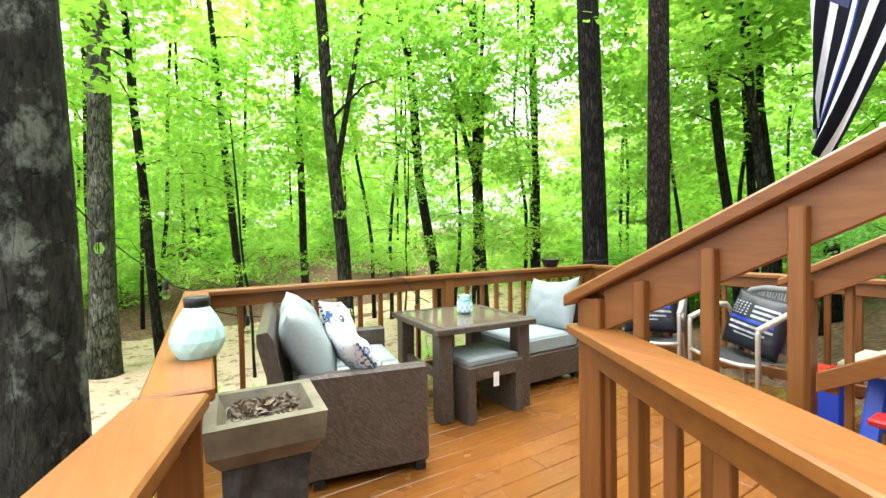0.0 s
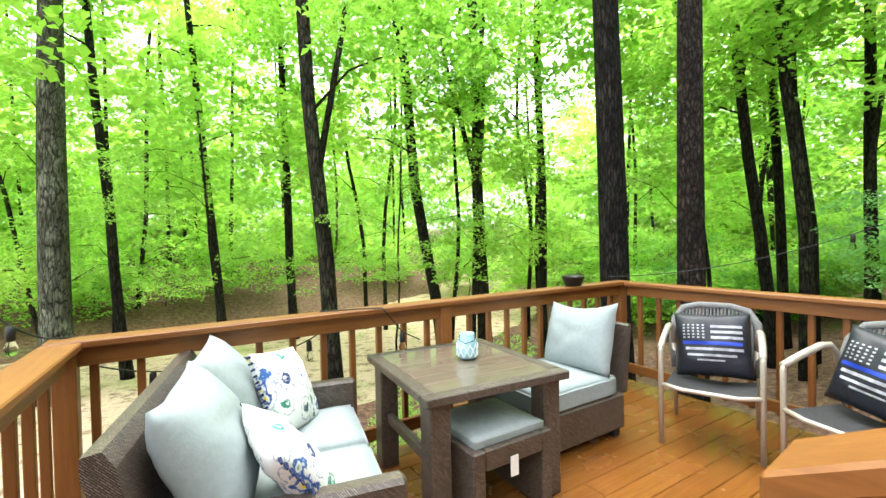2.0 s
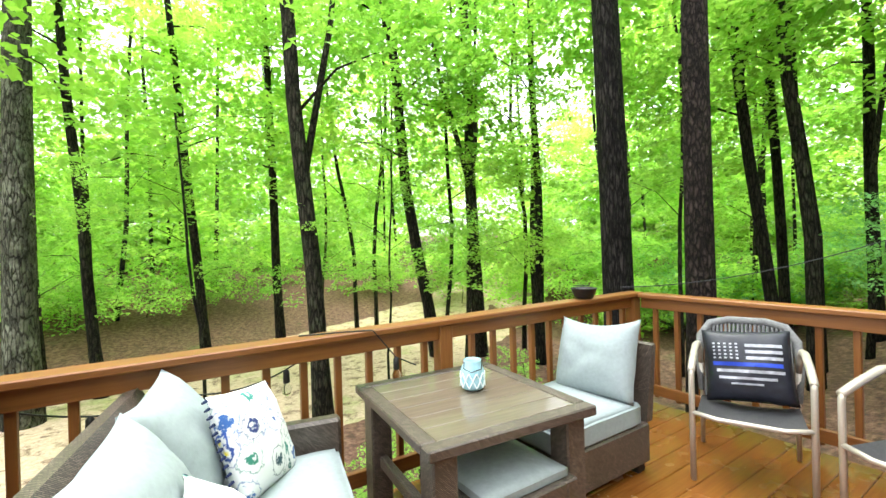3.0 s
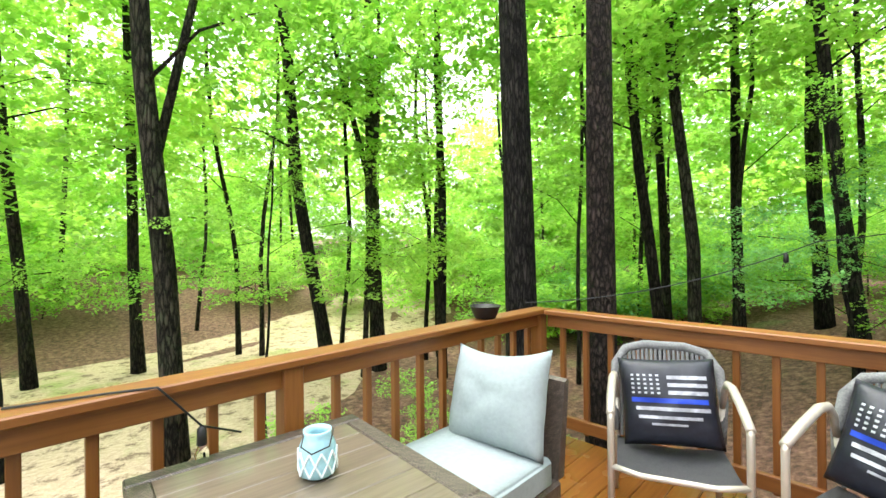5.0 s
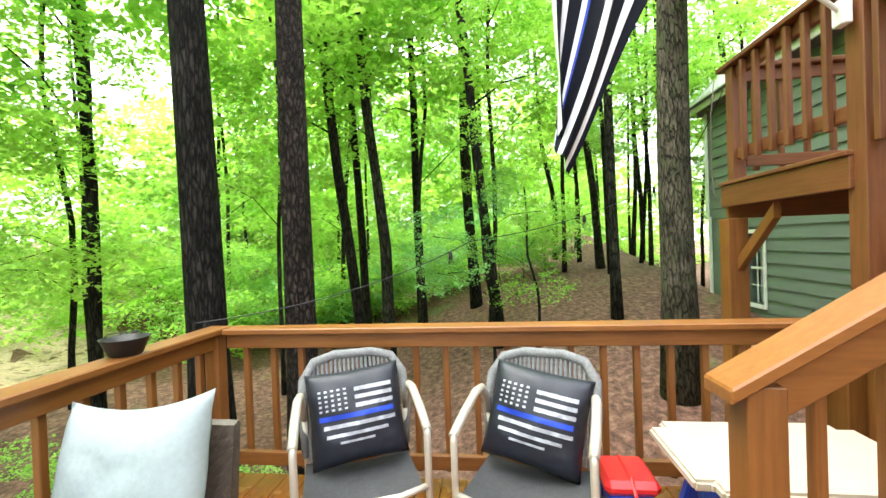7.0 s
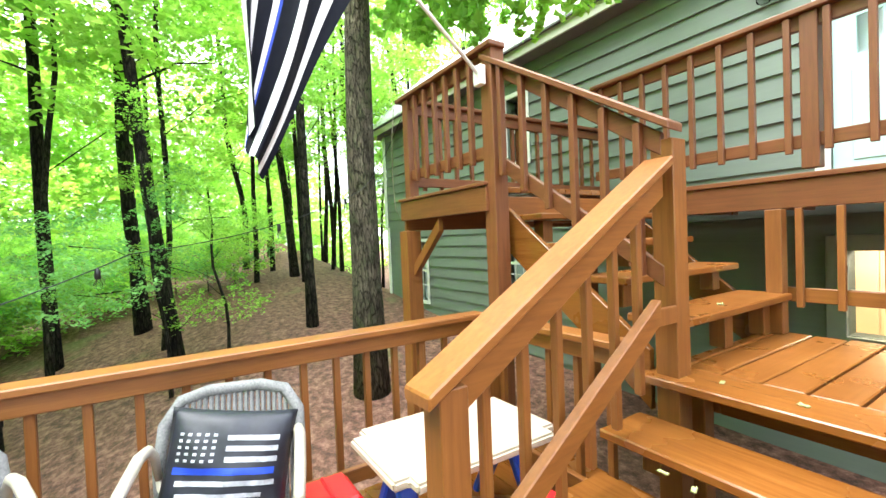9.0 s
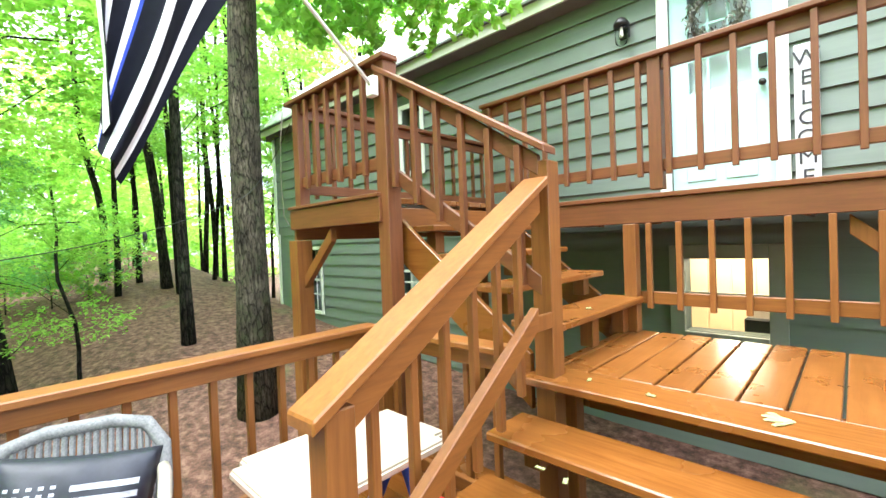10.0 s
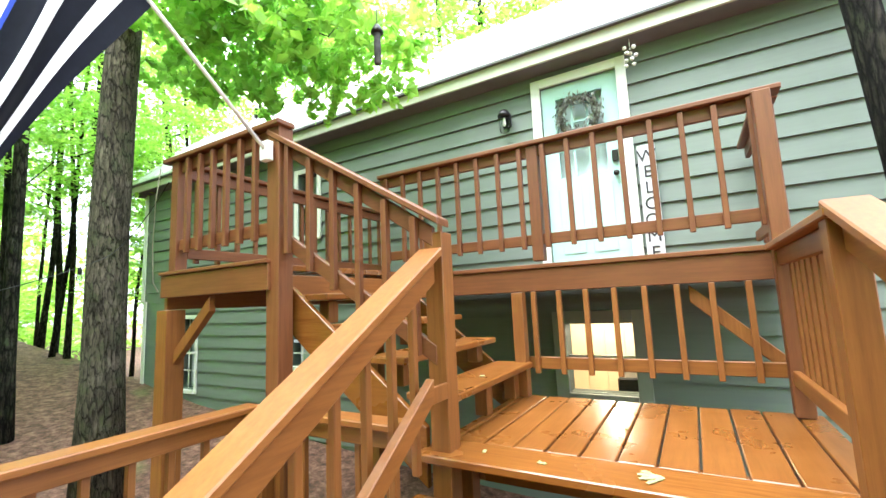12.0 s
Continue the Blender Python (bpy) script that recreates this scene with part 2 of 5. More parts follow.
def uv_box(bm):
    uv = bm.loops.layers.uv.verify()
    for f in bm.faces:
        nx, ny, nz = (abs(c) for c in f.normal)
        for lp in f.loops:
            x, y, z = lp.vert.co
            lp[uv].uv = (x, y) if nz >= nx and nz >= ny else ((y, z) if nx >= ny else (x, z))
    return bm


def box(x0, y0, z0, x1, y1, z1, bev=0.004, bm=None):
    b = bmesh.new()
    g = bmesh.ops.create_cube(b, size=1)
    bmesh.ops.transform(b, matrix=Matrix.Translation(((x0 + x1) / 2, (y0 + y1) / 2, (z0 + z1) / 2)) @ Matrix.Diagonal((abs(x1 - x0), abs(y1 - y0), abs(z1 - z0), 1)), verts=g["verts"])
    if bev:
        bmesh.ops.bevel(b, geom=b.edges[:], offset=bev, segments=1, affect="EDGES", clamp_overlap=True)
    b.normal_update()
    uv_box(b)
    return join(bm, b) if bm else b


def join(bm, b):
    me = bpy.data.meshes.new("t")
    b.to_mesh(me)
    b.free()
    bm.from_mesh(me)
    bpy.data.meshes.remove(me)
    return bm


def beam(p, q, w, h, bev=0.004, bm=None, cut=True):
    """A board from p to q (middle of its upper face), w wide across, h deep, ends cut upright."""
    p, q = Vector(p), Vector(q)
    d = q - p
    flat = Vector((d.x, d.y, 0)).normalized()
    n = Vector((-flat.y, flat.x, 0)) * (w / 2)
    drop = h / max(0.3, flat.dot(d.normalized())) if cut else h
    b = bmesh.new()
    vs = [b.verts.new(c) for c in (p - n, p + n, q + n, q - n)]
    vs += [b.verts.new(v.co - Vector((0, 0, drop))) for v in vs]
    for f in ((0, 3, 2, 1), (4, 5, 6, 7), (0, 1, 5, 4), (1, 2, 6, 5), (2, 3, 7, 6), (3, 0, 4, 7)):
        b.faces.new([vs[k] for k in f])
    bmesh.ops.recalc_face_normals(b, faces=b.faces)
    if bev:
        bmesh.ops.bevel(b, geom=b.edges[:], offset=bev, segments=1, affect="EDGES", clamp_overlap=True)
    b.normal_update()
    uv_box(b)
    return join(bm, b) if bm else b


def tube(points, radius, sides=10, bm=None, caps=True):
    """A round rod through points; radius a number or one for each point."""
    b = bmesh.new()
    pts = [Vector(p) for p in points]
    rad = radius if isinstance(radius, (list, tuple)) else [radius] * len(pts)
    rings, prev = [], None
    for k, p in enumerate(pts):
        d = (pts[min(k + 1, len(pts) - 1)] - pts[max(k - 1, 0)]).normalized()
        if prev is None:
            prev = Vector((1, 0, 0)) if abs(d.x) < 0.8 else Vector((0, 1, 0))
        u = (prev - d * prev.dot(d)).normalized()
        prev, w = u, d.cross(u)
        rings.append([b.verts.new(p + (u * math.cos(a) + w * math.sin(a)) * rad[k]) for a in (2 * math.pi * s / sides for s in range(sides))])
    for r0, r1 in zip(rings, rings[1:]):
        for s in range(sides):
            b.faces.new((r0[s], r0[(s + 1) % sides], r1[(s + 1) % sides], r1[s]))
    if caps:
        b.faces.new(rings[0][::-1])
        b.faces.new(rings[-1])
    b.normal_update()
    return join(bm, b) if bm else b


def lathe(profile, sides=24, centre=(0, 0, 0), bm=None):
    b = bmesh.new()
    c = Vector(centre)
    rings = [[b.verts.new(c + Vector((r * math.cos(a), r * math.sin(a), z))) for a in (2 * math.pi * s / sides for s in range(sides))] for r, z in profile]
    for r0, r1 in zip(rings, rings[1:]):
        for s in range(sides):
            b.faces.new((r0[s], r0[(s + 1) % sides], r1[(s + 1) % sides], r1[s]))
    b.faces.new(rings[0][::-1])
    b.normal_update()
    return join(bm, b) if bm else b


def pillow_point(u, v, w, h, t, side, sag=0.0):
    """A point of a stuffed cushion in its own plane: u, v from -1 to 1, x across, z up, y the thickness."""
    e = max(0.0, (1 - abs(u) ** 2.6)) ** 0.55 * max(0.0, (1 - abs(v) ** 2.6)) ** 0.55
    pinch = 1 - 0.05 * (1 - abs(u) ** 2) * abs(v) ** 4
    pinch2 = 1 - 0.05 * (1 - abs(v) ** 2) * abs(u) ** 4
    wr = 0.012 * noise.noise((u * 2.3 + w, v * 2.3 + t * 9, side)) + 0.006 * noise.noise((u * 6, v * 6, h + side))
    return Vector((u * w / 2 * pinch2, side * (t / 2 * e + wr * e), v * h / 2 * pinch - sag * (1 - u * u) * (v + 1) * 0.5))


def pillow(w, h, t, n=18, sag=0.0):
    b = bmesh.new()
    for side in (-1, 1):
        g = [[b.verts.new(pillow_point(2 * i / n - 1, 2 * j / n - 1, w, h, t, side, sag)) for j in range(n + 1)] for i in range(n + 1)]
        for i in range(n):
            for j in range(n):
                q = (g[i][j], g[i + 1][j], g[i + 1][j + 1], g[i][j + 1])
                b.faces.new(q if side < 0 else q[::-1])
    bmesh.ops.remove_doubles(b, verts=b.verts, dist=0.0015)
    b.normal_update()
    return uv_box(b)


def pillow_patch(u0, u1, v0, v1, w, h, t, n=8, sag=0.0, lift=0.003):
    b = bmesh.new()
    g = [[b.verts.new(pillow_point(u0 + (u1 - u0) * i / n, v0 + (v1 - v0) * j / 3, w, h, t, -1, sag) - Vector((0, lift, 0))) for j in range(4)] for i in range(n + 1)]
    for i in range(n):
        for j in range(3):
            b.faces.new((g[i][j], g[i + 1][j], g[i + 1][j + 1], g[i][j + 1]))
    return b


# ---- ground ----
def smooth_step(v):
    v = max(0.0, min(1.0, v))
    return v * v * (3 - 2 * v)


def ground_z(x, y):
    d = math.hypot(x + 2.5, y + 2)
    az = math.degrees(math.atan2(x + 2.5, y + 2))
    front = -1.35 + 1.5 * smooth_step((d - 13) / 12) + 3.0 * smooth_step((d - 26) / 40)
    right = -0.75 + 0.125 * max(0, d - 3.5) - 0.0009 * max(0, d - 12) ** 2
    k = smooth_step((az - 62) / 42) if az > -100 else 1.0
    z = front * (1 - k) + min(right, 3.2) * k
    if az < -60 or y < -7:
        z = min(z, -0.5)
    return z + 0.05 * noise.noise((x * 0.6, y * 0.6, 0)) + 0.12 * noise.noise((x * 0.13, y * 0.13, 4))


def ground_material():
    m, n, l, b = nodes_of("forest_floor")
    f = noise_tex(n, l, 9.0, 8, rough=0.75)
    g = noise_tex(n, l, 0.55, 4)
    h = noise_tex(n, l, 38.0, 5)
    leaf = ramp(n, l, f, [(0.32, (0.02, 0.011, 0.007)), (0.5, (0.16, 0.074, 0.05)), (0.68, (0.37, 0.205, 0.15))])
    moss = ramp(n, l, h, [(0.3, (0.06, 0.1, 0.025)), (0.7, (0.2, 0.24, 0.07))])
    c = mixed(n, l, ramp(n, l, g, [(0.6, (0, 0, 0)), (0.7, (0.45, 0.45, 0.45))]), leaf, moss)
    l.new(c, b.inputs["Base Color"])
    b.inputs["Roughness"].default_value = 0.9
    bump(n, l, b, f, 0.9, 0.04)
    return m


def yard_material():
    m, n, l, b = nodes_of("sandy_yard_with_thin_grass")
    f = noise_tex(n, l, 14.0, 8, rough=0.7)
    g = noise_tex(n, l, 0.7, 4)
    sand = ramp(n, l, f, [(0.3, (0.42, 0.28, 0.19)), (0.7, (0.7, 0.53, 0.4))])
    grass = ramp(n, l, f, [(0.3, (0.16, 0.21, 0.05)), (0.7, (0.46, 0.44, 0.18))])
    c = mixed(n, l, ramp(n, l, g, [(0.56, (0, 0, 0)), (0.68, (0.8, 0.8, 0.8))]), sand, grass)
    k = noise_tex(n, l, 3.2, 7, rough=0.75)
    litter = ramp(n, l, f, [(0.3, (0.05, 0.028, 0.017)), (0.7, (0.3, 0.18, 0.12))])
    c = mixed(n, l, ramp(n, l, k, [(0.53, (0, 0, 0)), (0.6, (0.85, 0.85, 0.85))]), c, litter)
    l.new(c, b.inputs["Base Color"])
    b.inputs["Roughness"].default_value = 0.9
    bump(n, l, b, f, 0.5, 0.02)
    return m


def sheet(xs, ys, lift=0.0):
    b = bmesh.new()
    g = [[b.verts.new((x, y, ground_z(x, y) + lift)) for y in ys] for x in xs]
    for i in range(len(xs) - 1):
        for j in range(len(ys) - 1):
            b.faces.new((g[i][j], g[i + 1][j], g[i + 1][j + 1], g[i][j + 1]))
    return b


FLOOR_MAT = ground_material()
steps_out = [0.0]
while steps_out[-1] < 260:
    steps_out.append(steps_out[-1] + 0.5 + steps_out[-1] * 0.09)
axis = sorted({-s for s in steps_out} | set(steps_out))
solo("ground", sheet([a - 1 for a in axis], [a for a in axis]), FLOOR_MAT, "brown leaf-littered forest floor rising to a wooded slope", "ground", kind="structure", smooth=True)
yb = bmesh.new()
rows_y = []
for i in range(61):
    x = -22 + i * 0.6
    mid = 8.2 + 1.0 * math.sin(x * 0.22) + 0.12 * max(0, x) ** 1.5
    wid = 4.8 - 0.16 * max(0, x + 2) + 0.7 * noise.noise((x * 0.5, 3, 0))
    rows_y.append([yb.verts.new((x, mid + wid * (k / 8 - 0.5) * 2, ground_z(x, mid + wid * (k / 8 - 0.5) * 2) + 0.02 - (0.05 if k in (0, 8) else 0))) for k in range(9)])
for r0, r1 in zip(rows_y, rows_y[1:]):
    for k in range(8):
        yb.faces.new((r0[k], r1[k], r1[k + 1], r0[k + 1]))
solo("road", yb, yard_material(), "pale sandy driveway with patches of thin yellow grass", "driveway", kind="structure", smooth=True)


# ---- lower deck ----
DECK_L, DECK_B = -4.38, -3.66


def upright(x, y, z0, z1, w=0.09, d=None):
    d = d or w
    return box(x - w / 2, y - d / 2, z0, x + w / 2, y + d / 2, z1)


def railing(name, label, p, q, height=0.93, posts=(), side=1, gap=0.185, bottom=0.1, foot=0.0, ends=(0, 0), cap_w=0.14, group="railings round the decks", post_top=0.0, skip=0.1, low=True, stains=None):
    """Cap, face board, bottom rail, posts and face-fixed balusters from floor point p to floor point q."""
    p, q = Vector(p), Vector(q)
    d = Vector((q.x - p.x, q.y - p.y, 0))
    length = d.length
    flat = d / length
    n = Vector((-flat.y, flat.x, 0)) * side
    up = Vector((0, 0, height))
    along_x, along_y, standing = stains or (RAIL_X, RAIL_Y, WOOD_Z)
    wood = along_x if abs(flat.x) > abs(flat.y) else along_y
    rail = thing(name, p, label, "railing", group)
    part("cap", beam(p + up - flat * ends[0], q + up + flat * ends[1], cap_w, 0.036, 0.006), wood, rail)
    part("face_board", beam(p + up - Vector((0, 0, 0.038)), q + up - Vector((0, 0, 0.038)), 0.036, 0.09), wood, rail)
    if low:
        part("bottom_rail", beam(p + Vector((0, 0, bottom + 0.085)), q + Vector((0, 0, bottom + 0.085)), 0.036, 0.085), wood, rail)
    slope = (q.z - p.z) / length
    bal = mesh_of("baluster", box(-0.018, -0.018, bottom - 0.03, 0.018, 0.018, height - 0.045, 0.003), standing)
    count = max(1, round((length - 2 * skip) / gap))
    for k in range(count + 1):
        s = skip + (length - 2 * skip) * k / count
        if any(abs(s - length * f) < 0.07 for f in posts):
            continue
        c = p + flat * s + n * 0.038
        piece("baluster", bal, rail, Matrix.Translation((c.x, c.y, p.z + slope * s)))
    for f in posts:
        c = p + flat * (length * f)
        z = p.z + slope * length * f
        part("post", upright(c.x, c.y, z + foot, z + height - 0.04 + post_top), standing, rail)
    return rail


DL = "orange-brown stained wooden railing round the lower deck"
railing("deck_railing", DL, (-4.13, -0.05, 0), (-0.07, -0.05, 0), 0.964, (0.0, 0.506, 1.0), 1, ends=(0.07, 0.07), foot=-0.3)
railing("deck_railing", DL, (-0.05, -0.125, 0), (-0.05, -3.6, 0), 0.96, (1.0,), 1, ends=(-0.002, 0.0), foot=-0.3)
railing("deck_railing", DL, (-4.13, -0.125, 0), (-4.235, -2.33, 0), 0.96, (1.0,), -1, ends=(-0.002, 0.0), cap_w=0.15, foot=-0.3)
railing("deck_railing", DL, (-0.13, -3.6, 0), (-1.14, -3.6, 0), 0.956, (0.0,), 1, ends=(0.0, 0.0), foot=-0.3)
FX, FY = -0.268, -0.963
lf = Vector((-4.246, -2.36, 0))
railing("walkway_railing", "orange-brown stained railing along the walkway onto the deck", lf, lf + Vector((FX, FY, 0)) * 3.4, 0.964, (0.4, 0.8), -1, foot=-0.3, cap_w=0.15)
rf = Vector((-2.99, -2.42, 0))
railing("walkway_railing", "orange-brown stained railing beside the walkway and the steps", rf, rf + Vector((-0.47, -0.883, 0)) * 2.2, 0.985, (0.5, 1.0), 1, foot=-0.3)

# rim joists under the deck
rim = thing("deck_frame", (0, 0, -0.03), "stained rim joists and posts carrying the lower deck", "deck frame", kind="structure")
part("rim_joist", box(DECK_L - 0.06, -0.02, -0.26, 0.04, 0.02, -0.032), WOOD_X, rim)
part("rim_joist", box(0.0, -3.64, -0.26, 0.04, -0.024, -0.032), WOOD_Y, rim)
part("rim_joist", box(DECK_L - 0.06, -3.6, -0.26, DECK_L - 0.02, -0.024, -0.032), WOOD_Y, rim)
for x, y in ((-4.2, -0.15), (-2.1, -0.15), (-0.1, -0.15), (-0.1, -1.9), (-0.1, -3.5), (-4.2, -2.2)):
    part("leg", upright(x, y, ground_z(x, y) - 0.2, -0.034, 0.12), WOOD_Z, rim)

# ---- steps to the landing, landing, upper flight, upper deck ----
SX0, SX1 = -2.94, -1.16
LAND, UP = 0.78, 1.785
PU = UP + 0.03
Y_LAND, Y_UP, Y_WALL = -3.72, -5.2, -6.49
R1 = LAND / 4


def tread_board(x0, y0, x1, y1, z, along_x=True, t=0.042):
    return box(x0, y0, z - t, x1, y1, z, 0.007)


flight = thing("lower_steps", (-2, -3.2, 0), "open stained wooden steps from the deck to the landing", "steps")
for k in range(1, 4):
    y1 = Y_LAND + 0.3 * (4 - k)
    part("tread", tread_board(SX0 + 0.06, y1 - 0.31, SX1 + 0.03, y1, R1 * k), WOOD_X, flight, "wet stained tread")
    for x in (SX0 + 0.35, (SX0 + SX1) / 2, SX1 - 0.12):
        part("riser_block", box(x - 0.045, y1 - 0.26, R1 * (k - 1) + (0.002 if k > 1 else 0.002), x + 0.045, y1 - 0.16, R1 * k - 0.044), WOOD_Z, flight)

landing = thing("landing_floor", (-2, -4.4, LAND), "wet stained plank landing between two flights of steps", "landing", kind="structure")
part("border_board", box(SX0, Y_LAND - 0.258, LAND - 0.04, SX1 + 0.03, Y_LAND + 0.012, LAND, 0.006), WOOD_X, landing)
edges = [SX1 + 0.02] + [-1.215 - 0.165 * k for k in range(11)] + [SX0 - 0.06]
for k, (b, a) in enumerate(zip(edges, edges[1:])):
    part("plank", box(a + 0.006, Y_UP + 0.03, LAND - 0.04 - 0.002 * (k % 3), b - 0.006, Y_LAND - 0.268, LAND - 0.001 - 0.002 * (k % 3), 0.005), WOOD_Y, landing)
part("rim_joist", box(SX0 + 0.02, Y_LAND - 0.42, LAND - 0.24, SX1, Y_LAND - 0.38, LAND - 0.042), WOOD_X, landing)
for x in (SX0 + 0.2, -2.07, SX1 - 0.2):
    part("joist", box(x - 0.02, Y_UP, LAND - 0.22, x + 0.02, Y_LAND - 0.424, LAND - 0.042), WOOD_Y, landing)
for x in (SX0 + 0.1, SX1 - 0.1):
    part("leg", upright(x, Y_LAND - 0.32, 0.0, LAND - 0.044, 0.09), WOOD_Z, landing)

upper = thing("upper_flight", (-0.6, -4.5, LAND), "open stained wooden steps from the landing to the upper deck", "steps")
TREADS = (1.04, 1.225, 1.415, 1.61)
TRX = -1.3
UXS = -1.2
for k, z in enumerate(TREADS):
    x0 = TRX + 0.295 * k
    below = TREADS[k - 1] if k else LAND
    part("tread", tread_board(x0, Y_UP + 0.1, x0 + 0.3, Y_LAND - 0.12, z), WOOD_Y, upper, "wet stained tread")
    for y in (Y_UP + 0.2, -4.5, Y_LAND - 0.28):
        part("riser_block", box(x0 + 0.1, y - 0.045, below + 0.002, x0 + 0.19, y + 0.045, z - 0.044), WOOD_Z, upper)
for y in (Y_UP + 0.05, Y_LAND - 0.1):
    part("stringer", beam((UXS + 0.05, y, LAND + 0.1), (UXS + 1.2, y, UP - 0.02), 0.04, 0.24), WOOD_X, upper)

UDR, UDL, UDF = -3.05, 1.1, -3.66
udeck = thing("upper_deck_floor", (0, -5.8, UP), "stained plank floor of the upper deck against the house", "deck", kind="structure")
nrow = 9
for k in range(nrow):
    w = (Y_UP - Y_WALL - 0.06) / nrow
    y = Y_WALL + 0.06 + k * w
    part("plank", box(UDR, y + 0.003, UP - 0.04, UDL, y + w - 0.003, UP), WOOD_X, udeck)
for k in range(10):
    w = (UDF - Y_UP) / 10
    y = Y_UP + k * w
    part("plank", box(UXS + 1.1, y + 0.003, PU - 0.04, UDL, y + w - 0.003, PU), WOOD_X, udeck)
part("front_fascia", box(UDR - 0.02, Y_UP + 0.002, UP - 0.21, UXS + 1.1, Y_UP + 0.04, UP - 0.032), UPPER_X, udeck)
part("edge_board", box(UDR - 0.03, Y_UP + 0.002, UP - 0.03, UXS + 1.1, Y_UP + 0.058, UP + 0.004), UPPER_X, udeck)
part("side_fascia", box(UXS + 1.07, UDF, PU - 0.17, UDL + 0.02, UDF + 0.04, PU - 0.002), UPPER_X, udeck)
part("side_lip", box(UXS + 1.07, UDF, PU + 0.001, UDL + 0.03, UDF + 0.055, PU + 0.026), UPPER_X, udeck)
part("end_fascia", box(UDL, Y_WALL + 0.05, UP - 0.23, UDL + 0.04, UDF - 0.002, UP - 0.042), RAIL_Y, udeck)
part("end_fascia", box(UDR - 0.02, Y_WALL + 0.05, UP - 0.23, UDR + 0.02, Y_UP - 0.002, UP - 0.042), RAIL_Y, udeck)
part("stair_header", box(UXS + 1.07, Y_UP + 0.062, UP - 0.23, UXS + 1.1, UDF - 0.002, UP - 0.042), RAIL_Y, udeck)
for k in range(7):
    x = UDR + 0.3 + k * 0.58
    part("joist", box(x - 0.02, Y_WALL + 0.06, UP - 0.2, x + 0.02, Y_UP - 0.004, UP - 0.042), WOOD_Y, udeck)
for x, y, top in ((UDL - 0.07, UDF + 0.0, UP - 0.235), (UDL - 0.07, Y_WALL + 0.4, UP - 0.235)):
    part("post", upright(x, y, ground_z(x, y) - 0.2, top, 0.14), WOOD_Z, udeck)
part("post", upright(-0.145, UDF - 0.04, ground_z(0, -3.6) - 0.2, PU + 0.9, 0.115), UPPER_Z, udeck)
part("brace", beam((UDL - 0.12, UDF - 0.01, PU - 0.58), (UDL - 0.58, UDF - 0.01, PU - 0.18), 0.05, 0.08), WOOD_Z, udeck)
part("post", upright(UDR + 0.15, Y_UP + 0.115, LAND + 0.002, UP + 0.96, 0.095), UPPER_Z, udeck)
part("brace", beam((UDR + 0.16, Y_UP - 0.05, LAND + 0.31), (UDR + 0.66, Y_UP - 0.05, UP - 0.215), 0.05, 0.085), WOOD_Z, udeck)

UPPER_WOODS = (UPPER_X, UPPER_Y, UPPER_Z)
UL = "red-brown stained railing of the upper deck"
railing("upper_deck_railing", UL, (UDR + 0.1, Y_UP, UP + 0.03), (UXS + 1.4, Y_UP, UP + 0.03), 0.985, (0.497,), 1, 0.193, 0.13, ends=(0.07, 0), stains=UPPER_WOODS)
railing("upper_deck_railing", UL, (UDR + 0.1, Y_UP - 0.08, UP), (UDR + 0.1, Y_WALL + 0.1, UP), 1.01, (), -1, 0.19, 0.14, stains=UPPER_WOODS)
railing("upper_deck_railing", UL, (-0.07, UDF - 0.02, PU), (UDL - 0.02, UDF - 0.02, PU), 0.93, (0.93,), 1, 0.165, 0.185, ends=(0.16, 0.06), stains=UPPER_WOODS)
railing("upper_deck_railing", UL, (UDL - 0.03, UDF - 0.12, PU), (UDL - 0.03, Y_WALL + 0.1, PU), 0.926, (0.5,), 1, 0.19, 0.14, ends=(-0.01, 0), stains=UPPER_WOODS)
# upper flight, outer side
railing("stair_railing", "stained sloping railing of the upper flight", (-1.25, -3.79, 1.01), (-0.15, UDF - 0.04, 1.755), 0.95, (), 1, 0.17, 0.205, ends=(0.06, 0.06), stains=UPPER_WOODS)
# under the front fascia, behind the landing
low = thing("landing_back_railing", (-2, Y_UP + 0.06, LAND), "stained balusters and bottom rail below the upper deck fascia", "railing", "railings round the decks")
part("bottom_rail", box(UDR + 0.14, Y_UP + 0.0, LAND + 0.2, SX1 + 0.02, Y_UP + 0.036, LAND + 0.29), RAIL_X, low)
bal = mesh_of("baluster", box(-0.018, -0.018, LAND + 0.17, 0.018, 0.018, UP - 0.212, 0.003), WOOD_Z)
for k in range(8):
    piece("baluster", bal, low, Matrix.Translation((UDR + 0.33 + k * 0.199, Y_UP + 0.056, 0)))
part("post", upright(SX1 - 0.06, Y_UP + 0.105, LAND + 0.002, UP - 0.215, 0.09), WOOD_Z, low)

# handrails of the lower flight
hl = thing("stair_handrail", (-1.2, -3.1, 0.3), "wide orange-brown stained handrail beside the lower steps", "handrail", "railings round the decks")
HX = -1.31
HP, HQ = Vector((HX, -2.4, 1.035)), Vector((-1.25, -3.75, 1.805))


def rail_x(y):
    return HP.x + (HQ.x - HP.x) * (HP.y - y) / (HP.y - HQ.y)



